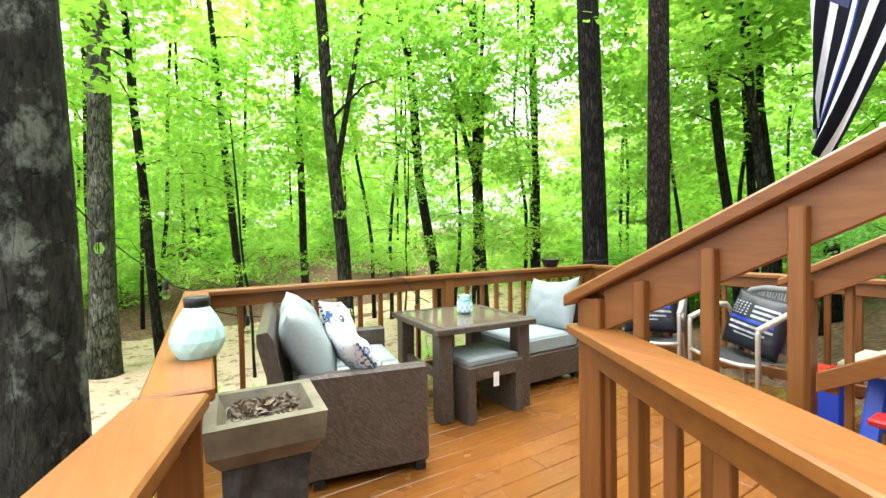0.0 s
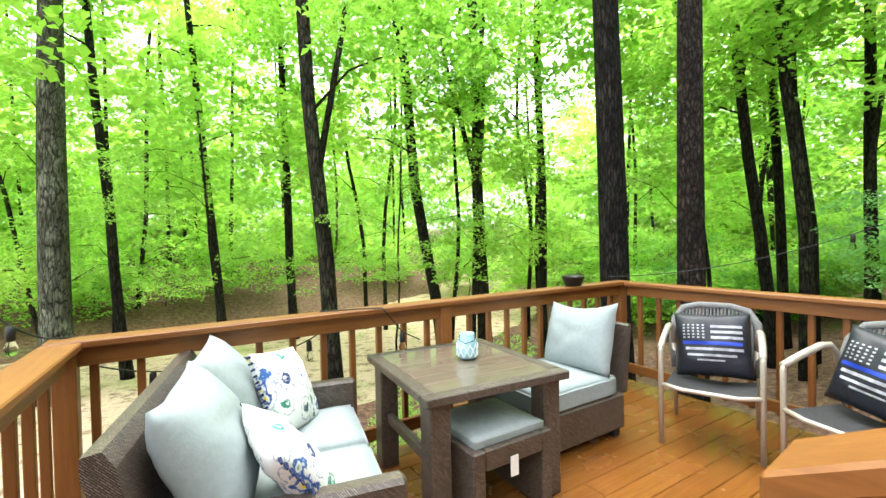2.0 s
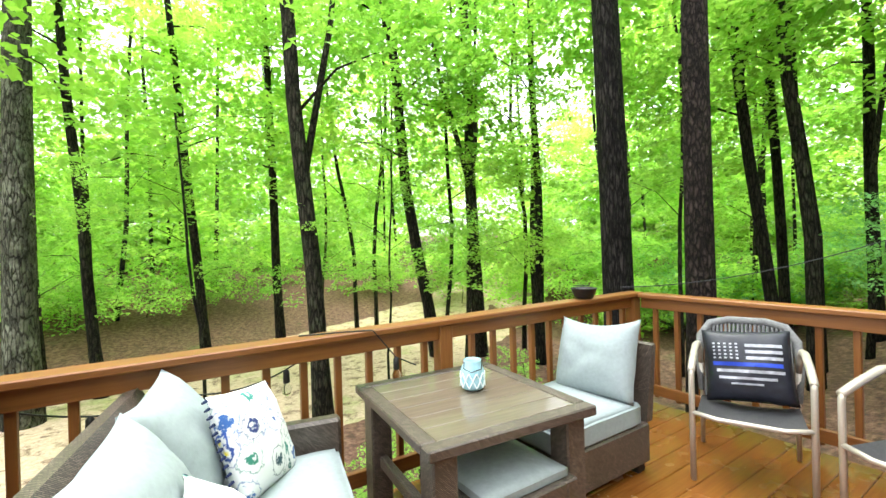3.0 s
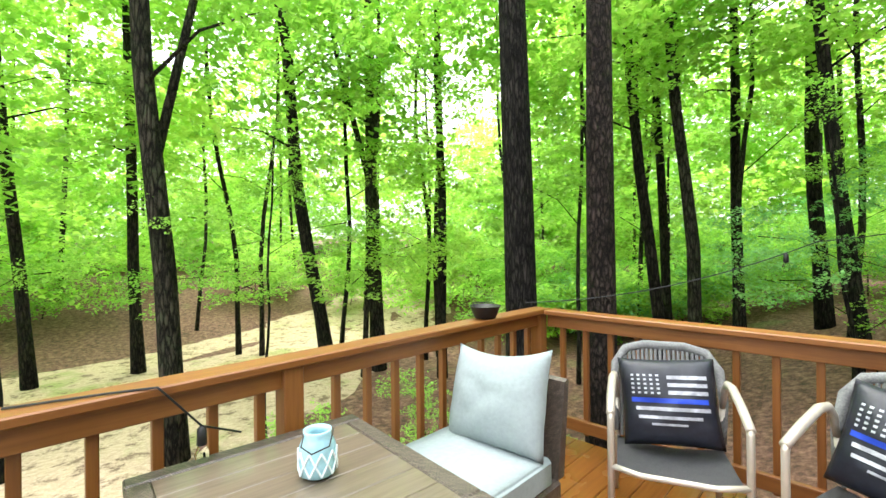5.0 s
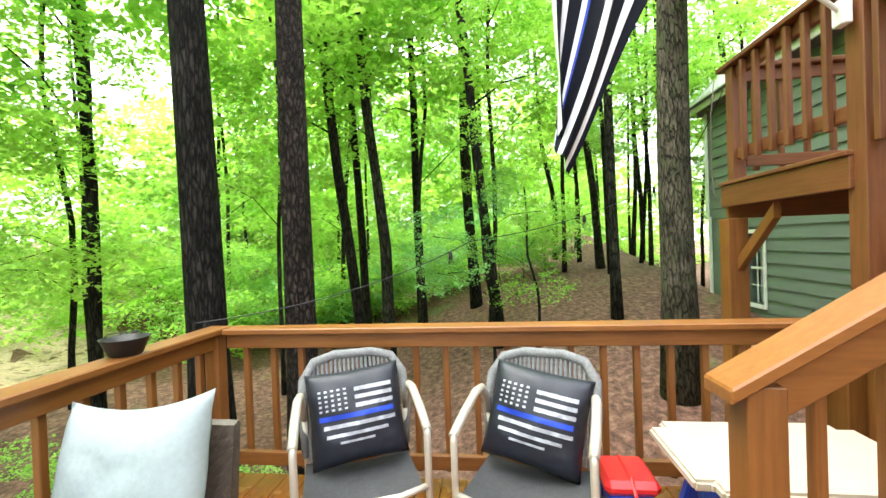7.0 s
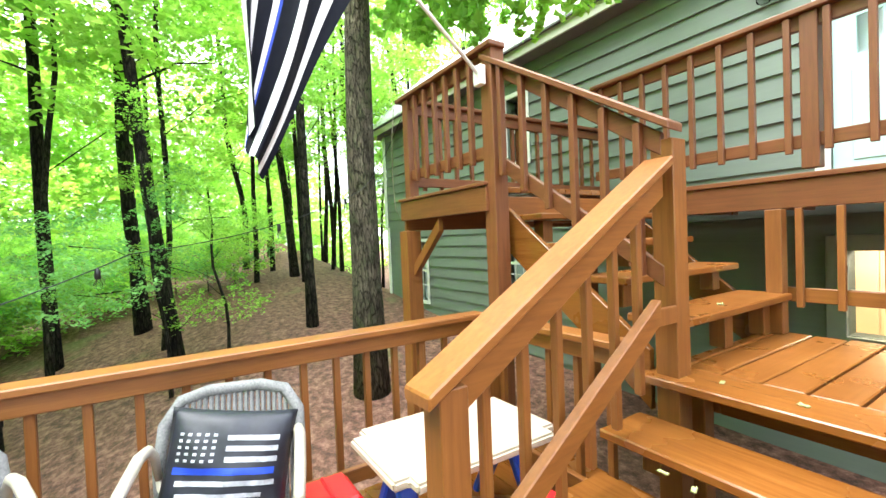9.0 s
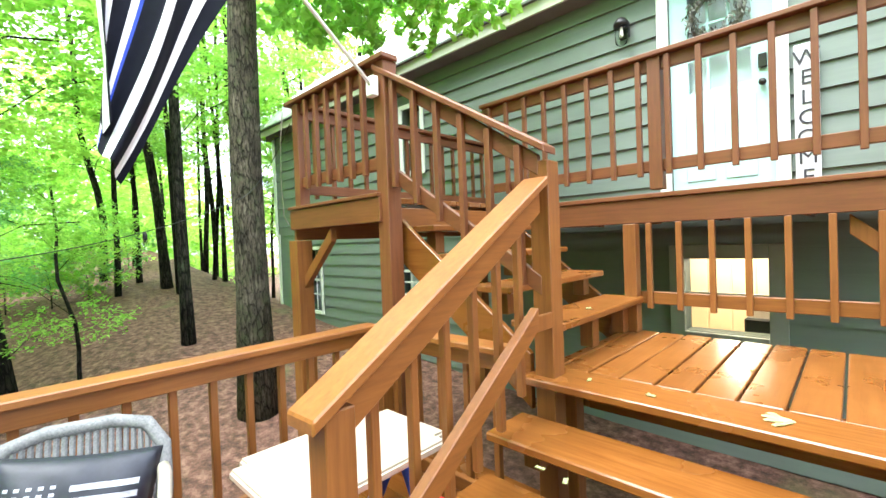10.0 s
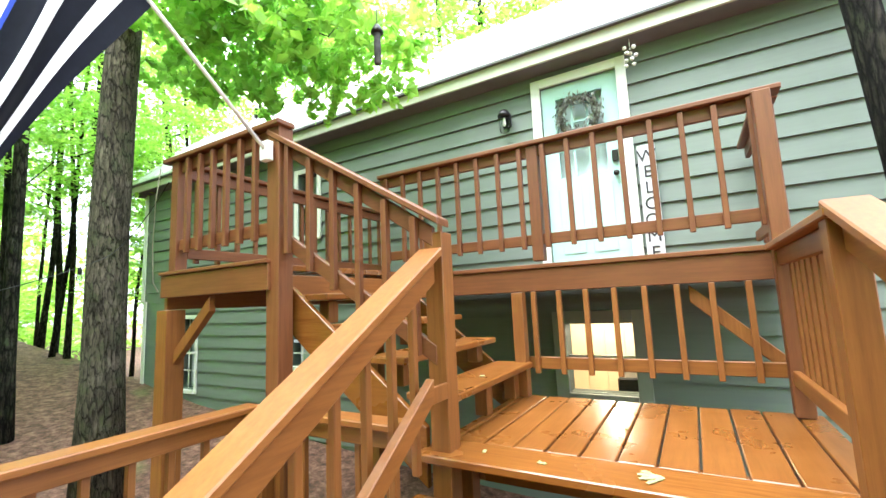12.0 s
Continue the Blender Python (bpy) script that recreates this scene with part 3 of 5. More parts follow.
part("cap", beam(HP, HQ, 0.14, 0.038, 0.006), RAIL_Y, hl)
part("face_board", beam(HP + Vector((0.007, -0.12, 0.017)), HQ - Vector((0, 0, 0.045)), 0.04, 0.12), RAIL_Y, hl)
part("post", upright(HX, -2.5, 0, 1.035, 0.1), WOOD_Z, hl)
part("post", upright(-1.25, -3.83, -0.6, LAND + 1.11, 0.11), WOOD_Z, hl)
for k in range(6):
    y = -2.68 - k * 0.185
    zt = 1.035 + 0.5704 * (-2.4 - y) - 0.08
    part("baluster", box(rail_x(y) + 0.02, y - 0.018, zt - 0.92, rail_x(y) + 0.056, y + 0.018, zt), WOOD_Z, hl)
gr = thing("grab_rail", (HX - 0.05, -3.0, 0.5), "slim stained wooden grab rail inside the lower steps", "handrail")
part("rail", beam((-1.37, -2.58, 0.555), (-1.3, -3.62, 1.165), 0.045, 0.09), RAIL_Y, gr)
part("bracket", box(-1.305, -3.78, 1.04, -1.288, -3.6, 1.12), WOOD_Z, gr)
part("bracket", box(-1.346, -2.66, 0.45, -1.325, -2.6, 0.56), WOOD_Z, gr)

hr = thing("stair_handrail", (SX0, -3.1, 0.3), "wide stained handrail on the walkway side of the lower steps", "handrail", "railings round the decks")
RP, RQ = Vector((-3.01, -2.39, 1.09)), Vector((-2.88, -3.74, 1.81))
SLANT = (RQ.z - RP.z) / (RP.y - RQ.y)


def side_x(y):
    return RP.x + (RQ.x - RP.x) * (RP.y - y) / (RP.y - RQ.y)


part("cap", beam(RP, RQ, 0.14, 0.038, 0.006), RAIL_Y, hr)
part("face_board", beam(RP + Vector((0.009, -0.13, 0.02)), RQ - Vector((0, 0, 0.04)), 0.036, 0.12), RAIL_Y, hr)
part("bottom_rail", beam((side_x(-2.55), -2.55, 0.24), (side_x(-3.72), -3.72, 0.88), 0.036, 0.085), RAIL_Y, hr)
part("post", upright(side_x(-2.48), -2.48, 0, 1.085, 0.09), WOOD_Z, hr)
part("post", upright(side_x(-3.79), -3.79, 0, 1.77, 0.1), WOOD_Z, hr)
for k in range(6):
    y = -2.66 - k * 0.19
    zt = RP.z + SLANT * (RP.y - y) - 0.08
    part("baluster", box(side_x(y) - 0.055, y - 0.018, zt - 0.93, side_x(y) - 0.019, y + 0.018, zt), WOOD_Z, hr)
railing("landing_railing", "stained railing closing the landing side", (-2.88, -3.83, LAND), (-2.88, Y_UP + 0.17, LAND), 1.0, (), -1, 0.13, 0.18, ends=(0.14, 0))


# ---- house ----
house = thing("house", (0, Y_WALL, 0), "sage green clapboard house with a pale metal roof", "house")
HX0, HX1, HZ0, HZ1 = -6.5, 7.45, -0.8, 4.06
# openings: x0, x1, z0, z1
DOOR_O = (-1.94, -1.125, UP + 0.03, UP + 2.105)
LOW_O = (-1.87, -1.21, 0.54, 1.24)
WIN_A = (2.5, 3.05, 0.66, 1.39)
WIN_B = (5.56, 6.1, 0.15, 1.42)
WIN_C = (2.42, 2.85, UP + 0.85, UP + 1.85)
HOLES = (DOOR_O, LOW_O, WIN_A, WIN_B, WIN_C)


def strips(z0, z1, x0, x1):
    """The stretches of a course that no opening cuts."""
    cuts = sorted((o[0], o[1]) for o in HOLES if o[2] < z1 - 0.01 and o[3] > z0 + 0.01)
    out, at = [], x0
    for a, b in cuts:
        if a > at:
            out.append((at, a))
        at = max(at, b)
    out.append((at, x1))
    return [s for s in out if s[1] - s[0] > 0.03]


wall = bmesh.new()
levels = sorted({HZ0, HZ1, *(o[2] for o in HOLES), *(o[3] for o in HOLES)})
for za, zb in zip(levels, levels[1:]):
    for a, b in strips(za, zb, HX0, HX1):
        box(a, Y_WALL - 0.2, za, b, Y_WALL - 0.012, zb, 0, wall)
wall_ob = part("wall", wall, SIDING_BACK, house)
course = 0.213
k = 0
z = HZ0
while z < HZ1 - 0.02:
    for a, b in strips(z, z + course, HX0, HX1):
        bb = bmesh.new()
        t0, t1 = 0.03, 0.005
        vs = [bb.verts.new(c) for c in ((a, Y_WALL - 0.012, z), (b, Y_WALL - 0.012, z), (b, Y_WALL - 0.012 + t0, z), (a, Y_WALL - 0.012 + t0, z), (a, Y_WALL - 0.012, z + course - 0.003), (b, Y_WALL - 0.012, z + course - 0.003), (b, Y_WALL - 0.012 + t1, z + course - 0.003), (a, Y_WALL - 0.012 + t1, z + course - 0.003))]
        for f in ((0, 1, 2, 3), (7, 6, 5, 4), (3, 2, 6, 7), (0, 4, 5, 1), (1, 5, 6, 2), (0, 3, 7, 4)):
            bb.faces.new([vs[i] for i in f])
        bmesh.ops.recalc_face_normals(bb, faces=bb.faces)
        part("clapboard", bb, SIDING, wall_ob)
    z += course
part("end_wall", box(HX1 - 0.2, Y_WALL - 8, HZ0, HX1, Y_WALL - 0.203, HZ1, 0), SIDING, house)
part("end_wall", box(HX0, Y_WALL - 8, HZ0, HX0 + 0.2, Y_WALL - 0.203, HZ1, 0), SIDING, house)
part("back_wall", box(HX0 + 0.203, Y_WALL - 8, HZ0, HX1 - 0.203, Y_WALL - 7.8, HZ1, 0), SIDING, house)
part("floor_slab", box(HX0 + 0.203, Y_WALL - 7.79, UP - 0.2, HX1 - 0.203, Y_WALL - 0.21, UP, 0), WARM_ROOM, house)
part("corner_trim", box(HX1 - 0.13, Y_WALL + 0.02, HZ0, HX1 - 0.02, Y_WALL + 0.045, 1.8), WHITE_TRIM, house)
part("corner_trim", box(HX1 - 0.04, Y_WALL + 0.02, 1.802, HX1 + 0.07, Y_WALL + 0.045, HZ1 - 0.02), WHITE_TRIM, house)
roof = bmesh.new()
ro, rz = Y_WALL + 0.27, 4.25
box(HX0 - 0.3, ro - 0.03, rz - 0.185, HX1 + 0.35, ro, rz, 0.003, roof)
part("fascia", roof, EAVE, house)
part("drip_edge", box(HX0 - 0.32, ro + 0.001, rz - 0.05, HX1 + 0.37, ro + 0.05, rz - 0.022, 0.002), ROOF_EDGE, house)
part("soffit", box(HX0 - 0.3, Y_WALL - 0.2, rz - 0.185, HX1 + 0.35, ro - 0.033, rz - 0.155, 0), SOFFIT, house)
pitch = 1.0
y_top = Y_WALL - 1.05
run = ro + 0.04 - y_top


def slope(sign):
    rb = bmesh.new()
    vs = []
    for lift in (0.01, -0.02):
        for x, f in ((HX0 - 0.35, 0), (HX1 + 0.4, 0), (HX1 + 0.4, 1), (HX0 - 0.35, 1)):
            vs.append(rb.verts.new((x, y_top + sign * (0.002 + (run if sign > 0 else 7.25) * (1 - f)), rz + lift + run * pitch * f)))
    for f in ((0, 1, 2, 3), (7, 6, 5, 4), (0, 4, 5, 1), (1, 5, 6, 2), (2, 6, 7, 3), (3, 7, 4, 0)):
        rb.faces.new([vs[k] for k in f])
    bmesh.ops.recalc_face_normals(rb, faces=rb.faces)
    return rb


roof_ob = part("roof", slope(1), ROOF, house)
part("roof", slope(-1), ROOF, house)
rib = mesh_of("rib", beam((0, ro + 0.05, rz + 0.045), (0, Y_WALL - 1.04, rz + 0.045 + (ro + 0.05 - Y_WALL + 1.04) * pitch), 0.03, 0.03, 0.004), ROOF)
for k in range(46):
    piece("rib", rib, roof_ob, Matrix.Translation((HX0 - 0.2 + k * 0.31, 0, 0)))


def window(o, name, label, cols, rows, frame_w=0.07, wood=WHITE_TRIM, sash=True, blind=True):
    x0, x1, z0, z1 = o
    w = thing(name, (x0, Y_WALL, z0), label, "window", kind="structure")
    y0, y1 = Y_WALL + 0.012, Y_WALL + 0.04
    for a, b, c, d in ((x0 - frame_w, x0, z0 - frame_w, z1 + frame_w), (x1, x1 + frame_w, z0 - frame_w, z1 + frame_w)):
        part("frame_side", box(a, y0, c, b, y1, d), wood, w)
    part("frame_head", box(x0 + 0.001, y0, z1, x1 - 0.001, y1, z1 + frame_w), wood, w)
    part("sill", box(x0 + 0.001, y0, z0 - frame_w, x1 - 0.001, y1 + 0.02, z0), wood, w)
    part("pane", box(x0, Y_WALL - 0.1, z0, x1, Y_WALL - 0.095, z1, 0), GLASS, w).visible_shadow = False
    for i in range(1, cols):
        x = x0 + (x1 - x0) * i / cols
        part("muntin", box(x - 0.01, Y_WALL - 0.09, z0 + 0.001, x + 0.01, Y_WALL - 0.07, z1 - 0.001, 0.002), WHITE_TRIM, w)
    for j in range(1, rows):
        z = z0 + (z1 - z0) * j / rows
        t = 0.022 if sash and j * 2 == rows else 0.01
        part("muntin", box(x0 + 0.001, Y_WALL - 0.088, z - t, x1 - 0.001, Y_WALL - 0.068, z + t, 0.002), WHITE_TRIM, w)
    if blind:
        part("blind", box(x0 - 0.05, Y_WALL - 0.26, z0 - 0.05, x1 + 0.05, Y_WALL - 0.25, z1 + 0.05, 0), BLIND, w, "pale drawn blind")
    return w


m_, n_, l_, b_ = nodes_of("window_glass")
b_.inputs["Base Color"].default_value = (0.9, 0.95, 0.95, 1)
b_.inputs["Roughness"].default_value = 0.03
b_.inputs["Transmission Weight"].default_value = 1.0
b_.inputs["IOR"].default_value = 1.1
GLASS = m_
BLIND = plain("pale_grey_blind", (0.6, 0.66, 0.66), 0.7, 0, 0.06, 5, 0.1)
window(WIN_A, "window_1", "white grid sash window with a pale blind", 3, 4)
window(WIN_B, "window_2", "tall white grid sash window low on the house wall", 3, 4)
window(WIN_C, "window_3", "white framed window on the upper deck", 2, 2)
WG = plain("grey_green_window_trim", (0.27, 0.3, 0.25), 0.6, 0, 0.06, 5, 0.03)
window(LOW_O, "window_4", "green-trimmed window showing a warmly lit room below the deck", 1, 2, 0.13, WG, True, False)
# the lit room behind the low window
room = thing("lit_room", (-1.4, Y_WALL - 1.6, 0.1), "warm lit plank-walled room behind the low window", "room", kind="structure")
part("room_back", box(-2.6, Y_WALL - 1.65, -0.1, -0.3, Y_WALL - 1.6, 1.62, 0), WARM_ROOM, room)
part("room_floor", box(-2.6, Y_WALL - 1.6, -0.1, -0.3, Y_WALL - 0.21, -0.06, 0), WARM_ROOM, room)
part("room_side", box(-2.65, Y_WALL - 1.65, -0.1, -2.602, Y_WALL - 0.21, 1.62, 0), WARM_ROOM, room)
part("room_side", box(-0.298, Y_WALL - 1.65, -0.1, -0.25, Y_WALL - 0.21, 1.62, 0), WARM_ROOM, room)
for k in range(9):
    part("wall_plank", box(-2.58 + k * 0.255, Y_WALL - 1.597, -0.05, -2.34 + k * 0.255, Y_WALL - 1.585, 1.6, 0.004), WARM_ROOM, room)
lamp = new("room_lamp", bpy.data.lights.new("room_lamp", "POINT"))
lamp.data.energy, lamp.data.color, lamp.data.shadow_soft_size = 20, (1.0, 0.86, 0.62), 0.15
lamp.location = (-1.5, Y_WALL - 0.9, 1.45)
part("appliance", box(-1.95, Y_WALL - 1.0, -0.05, -1.6, Y_WALL - 0.5, 0.62, 0.02), DARK_METAL, room, "black appliance in the lit room")


# door with wreath
door = thing("door_1", (DOOR_O[0], Y_WALL, DOOR_O[2]), "pale aqua front door with a glazed top and white frame", "door", kind="structure")
x0, x1, z0, z1 = DOOR_O
for a, b in ((x0 - 0.1, x0), (x1, x1 + 0.1)):
    part("frame_side", box(a, Y_WALL + 0.012, z0 - 0.02, b, Y_WALL + 0.045, z1 + 0.1), WHITE_TRIM, door)
part("frame_head", box(x0 + 0.001, Y_WALL + 0.012, z1, x1 - 0.001, Y_WALL + 0.045, z1 + 0.1), WHITE_TRIM, door)
leafb = bmesh.new()
gx0, gx1, gz0, gz1 = x0 + 0.16, x1 - 0.16, z0 + 1.0, z1 - 0.16
for a, b, c, d in ((x0 + 0.004, gx0, z0 + 0.003, z1 - 0.004), (gx1, x1 - 0.004, z0 + 0.003, z1 - 0.004), (gx0, gx1, gz1, z1 - 0.004), (gx0, gx1, z0 + 0.003, gz0)):
    box(a, Y_WALL - 0.06, c, b, Y_WALL - 0.015, d, 0, leafb)
leaf_ob = part("door_leaf", leafb, DOOR, door)
part("door_pane", box(gx0, Y_WALL - 0.045, gz0, gx1, Y_WALL - 0.035, gz1, 0), GLASS, leaf_ob).visible_shadow = False
# Added pale sheet behind the glass, so that the panes look light.
part("pane_backing", box(gx0 - 0.05, Y_WALL - 0.13, gz0 - 0.05, gx1 + 0.05, Y_WALL - 0.12, gz1 + 0.05, 0), BLIND, door, "pale sheet added behind the door glass to lighten it")
for i in (1, 2):
    x = gx0 + (gx1 - gx0) * i / 3
    part("muntin", box(x - 0.012, Y_WALL - 0.033, gz0, x + 0.012, Y_WALL - 0.012, gz1, 0.002), DOOR, leaf_ob)
for i in (1, 2):
    z = gz0 + (gz1 - gz0) * i / 3
    part("muntin", box(gx0, Y_WALL - 0.032, z - 0.012, gx1, Y_WALL - 0.011, z + 0.012, 0.002), DOOR, leaf_ob)
for a, b in ((x0 + 0.13, (x0 + x1) / 2 - 0.04), ((x0 + x1) / 2 + 0.04, x1 - 0.13)):
    part("panel", box(a, Y_WALL - 0.014, z0 + 0.16, b, Y_WALL - 0.006, gz0 - 0.12, 0.005), DOOR, leaf_ob)
part("keypad", box(x0 + 0.05, Y_WALL - 0.014, z0 + 1.08, x0 + 0.11, Y_WALL + 0.02, z0 + 1.2, 0.006), BRASS, leaf_ob)
part("door_knob", tube([(x0 + 0.08, Y_WALL - 0.014, z0 + 0.95), (x0 + 0.08, Y_WALL + 0.02, z0 + 0.95), (x0 + 0.08, Y_WALL + 0.03, z0 + 0.95), (x0 + 0.08, Y_WALL + 0.06, z0 + 0.95)], [0.018, 0.018, 0.03, 0.026], 12), BRASS, leaf_ob, "", True)


# ---- trees ----
def leaf_spray(n_sprays, leaves, radius, size, flat=0.75, seed=1, height=1.0):
    """A crown mesh: tilted discs of small pointed leaves, uneven, with gaps."""
    rnd = random.Random(seed)
    vs, fs = [], []
    for _ in range(n_sprays):
        a, r = rnd.random() * 6.283, radius * math.sqrt(rnd.random())
        c = Vector((r * math.cos(a), r * math.sin(a), (rnd.random() - 0.5) * 2 * radius * height * math.sqrt(max(0.05, 1 - (r / radius) ** 2))))
        tilt = Euler((rnd.gauss(0, 0.28), rnd.gauss(0, 0.28), rnd.random() * 6.28)).to_matrix()
        sr = radius * rnd.uniform(0.22, 0.42)
        for _ in range(leaves):
            b, q = rnd.random() * 6.283, sr * math.sqrt(rnd.random())
            p = c + tilt @ Vector((q * math.cos(b) * 1.3, q * math.sin(b) * 0.8, rnd.gauss(0, sr * 0.1)))
            e = Euler((rnd.gauss(0, 1 - flat), rnd.gauss(0.25, 1 - flat), rnd.random() * 6.283)).to_matrix()
            s = size * rnd.uniform(0.6, 1.25)
            k = len(vs)
            for x, y, z in ((-0.5, 0, 0), (0.0, -0.38, 0.05), (0.6, 0, -0.12), (0.0, 0.38, 0.05)):
                vs.append(p + e @ Vector((x * s, y * s, z * s)))
            fs.append((k, k + 1, k + 2, k + 3))
    me = bpy.data.meshes.new("crown")
    me.from_pydata(vs, [], fs)
    return me


def with_mat(me, mat, name):
    c = me.copy()
    c.name = name
    c.materials.append(mat)
    return c


NEAR = [leaf_spray(22, 46, 1.3, 0.105, seed=s, height=0.6) for s in (1, 2, 3)]
MID = [leaf_spray(22, 46, 2.0, 0.16, seed=s, height=0.7) for s in (4, 5, 6)]
FAR = [leaf_spray(26, 50, 3.4, 0.265, seed=s, height=0.85) for s in (7, 8, 9)]
CROWN_NEAR = [with_mat(m, LEAF, "crown") for m in NEAR] + [with_mat(NEAR[0], LEAF_LIGHT, "crown")]
CROWN_DEEP = [with_mat(m, LEAF_DEEP, "crown") for m in NEAR]
CROWN_MID = [with_mat(MID[0], LEAF, "crown"), with_mat(MID[1], LEAF_LIGHT, "crown"), with_mat(MID[2], LEAF_LIGHT, "crown"), with_mat(MID[0], LEAF_LIGHT, "crown")]
CROWN_FAR = [with_mat(FAR[0], LEAF_LIGHT, "crown"), with_mat(FAR[1], LEAF_LIGHT, "crown"), with_mat(FAR[2], LEAF_LIGHT, "crown")]
RND = random.Random(11)


def stem(base, top, r0, r1, wave=0.0, sides=12, n=9, seed=0, bm=None, flare=1.25):
    base, top = Vector(base), Vector(top)
    pts, rad = [], []
    for k in range(n):
        f = k / (n - 1)
        p = base.lerp(top, f)
        p += Vector((noise.noise((f * 2.3, seed, 0)), noise.noise((f * 2.3, seed, 7)), 0)) * wave * math.sin(math.pi * min(1, f * 1.2 + 0.05))
        pts.append(p)
        rad.append((r0 + (r1 - r0) * f) * (flare if k == 0 else 1.0))
    return tube(pts, rad, sides, bm), pts


def tree(x, y, radius, height, mat, label, lean=(0, 0), wave=0.25, limbs=5, crowns=(), crown_set=None, first=3.0, seed=0, name="tree", forks=(), group="", sides=14, limb_len=1.6, crown_scale=1.0):
    z = ground_z(x, y) - 0.15
    t = thing(name, (x, y, z), label, "tree", group)
    bm, pts = stem((x, y, z), (x + lean[0], y + lean[1], z + height), radius, radius * 0.5, wave, sides, 10, seed)
    part("trunk", bm, mat, t, "", True)
    r = random.Random(seed * 7 + 3)
    tips = []
    for a, b, h0 in forks:
        i = max(1, min(8, int(9 * h0 / height)))
        p = pts[i]
        q = p + Vector((a, b, height - h0))
        mid = p.lerp(q, 0.35) + Vector((a, b, 0)) * 0.12
        part("limb", tube([p, mid, q], [radius * 0.42, radius * 0.34, radius * 0.18], 10), mat, t, "", True)
    for k in range(limbs):
        f = first / height + (0.97 - first / height) * (k + r.random() * 0.6) / max(1, limbs)
        i = min(8, int(f * 9))
        p = pts[i].lerp(pts[i + 1], f * 9 - i)
        az = r.random() * 6.283
        ln = limb_len * r.uniform(0.6, 1.3)
        q = p + Vector((math.cos(az), math.sin(az), r.uniform(0.1, 0.55))) * ln
        part("limb", tube([p, p.lerp(q, 0.5) + Vector((0, 0, 0.12 * ln)), q], [radius * 0.22, radius * 0.13, 0.008], 6), mat, t, "", True)
        tips.append(q)
    if crown_set:
        for q in tips:
            s = crown_scale * r.uniform(0.75, 1.2)
            c = piece("crown", r.choice(crown_set), t, Matrix.Translation(q) @ Euler((r.gauss(0, 0.12), r.gauss(0, 0.12), r.random() * 6.28)).to_matrix().to_4x4() @ Matrix.Scale(s, 4))
    return t


tree(-4.66, -1.36, 0.155, 9, BARK_LICHEN, "lichen-spotted tree trunk rising beside the deck railing", (-0.1, 0.0), 0.06, 2, first=6, seed=1, sides=20)
tree(-5.54, 7.45, 0.25, 14, BARK_GREY, "straight grey tree trunk beyond the deck", (0.1, 0.4), 0.1, 3, first=8, seed=2, crown_set=CROWN_MID)
tree(2.02, 1.49, 0.23, 16, BARK_FIR, "tall dark pine trunk behind the deck corner", (-0.1, 0.3), 0.05, 3, first=9, seed=3, sides=20)
tree(2.1, 0.42, 0.185, 16, BARK_PINE, "tall reddish scaly pine trunk behind the deck corner", (0.45, 0.2), 0.05, 3, first=7, seed=4, sides=20)
tree(-1.39, 4.67, 0.15, 12, BARK, "curved grey-green tree forking above the yard", (-0.7, 0.2), 0.35, 5, forks=((1.3, 0.5, 4.0),), first=5.0, seed=15, crown_set=CROWN_NEAR)
tree(-0.83, 10.1, 0.13, 12, BARK_DARK, "slim dark woodland tree", (-0.2, 0.2), 0.2, 6, first=5, seed=6, crown_set=CROWN_MID)
tree(-2.63, 10.4, 0.12, 12, BARK_DARK, "slim dark woodland tree", (-0.8, 0.2), 0.3, 6, first=5, seed=7, crown_set=CROWN_MID)
tree(-4.6, 8.5, 0.11, 11, BARK_DARK, "slim dark woodland tree", (-0.7, 0.3), 0.3, 6, first=4.5, seed=8, crown_set=CROWN_MID)
tree(2.1, 6.66, 0.15, 13, BARK_DARK, "dark leaning woodland tree with a crooked trunk", (-1.7, 0.5), 0.4, 6, first=5, seed=9, crown_set=CROWN_MID)
tree(2.98, 6.07, 0.17, 13, BARK, "forked woodland tree with mossy bark", (0.1, 0.6), 0.3, 5, forks=((-1.6, 0.3, 5.2),), first=5.5, seed=10, crown_set=CROWN_MID)
tree(3.52, 4.56, 0.1, 12, BARK_DARK, "slim dark woodland tree", (0.2, 0.2), 0.15, 5, first=4.5, seed=11, crown_set=CROWN_NEAR)
tree(6.26, 1.0, 0.12, 13, BARK_DARK, "dark leaning woodland tree on the slope", (-0.9, 1.0), 0.35, 5, forks=((0.8, -0.8, 6),), first=5, seed=12, crown_set=CROWN_MID)
tree(7.7, 1.36, 0.11, 13, BARK_DARK, "slim dark woodland tree", (-0.2, 0.4), 0.2, 5, first=5, seed=13, crown_set=CROWN_MID)
tree(6.54, 0.5, 0.09, 12, BARK_DARK, "slim crooked woodland tree", (-0.3, 0.6), 0.4, 5, first=4.5, seed=14, crown_set=CROWN_MID)
tree(5.47, 0.26, 0.11, 12, BARK, "slim grey woodland tree", (-0.2, 0.6), 0.3, 5, first=5, seed=5, crown_set=CROWN_MID)
tree(8.6, 0.15, 0.12, 13, BARK_DARK, "slim dark woodland tree", (0.0, 0.1), 0.15, 5, first=5, seed=16, crown_set=CROWN_MID)
tree(9.1, -1.26, 0.15, 13, BARK_DARK, "dark woodland trunk on the slope", (0.2, 0.4), 0.2, 5, first=5, seed=17, crown_set=CROWN_MID)
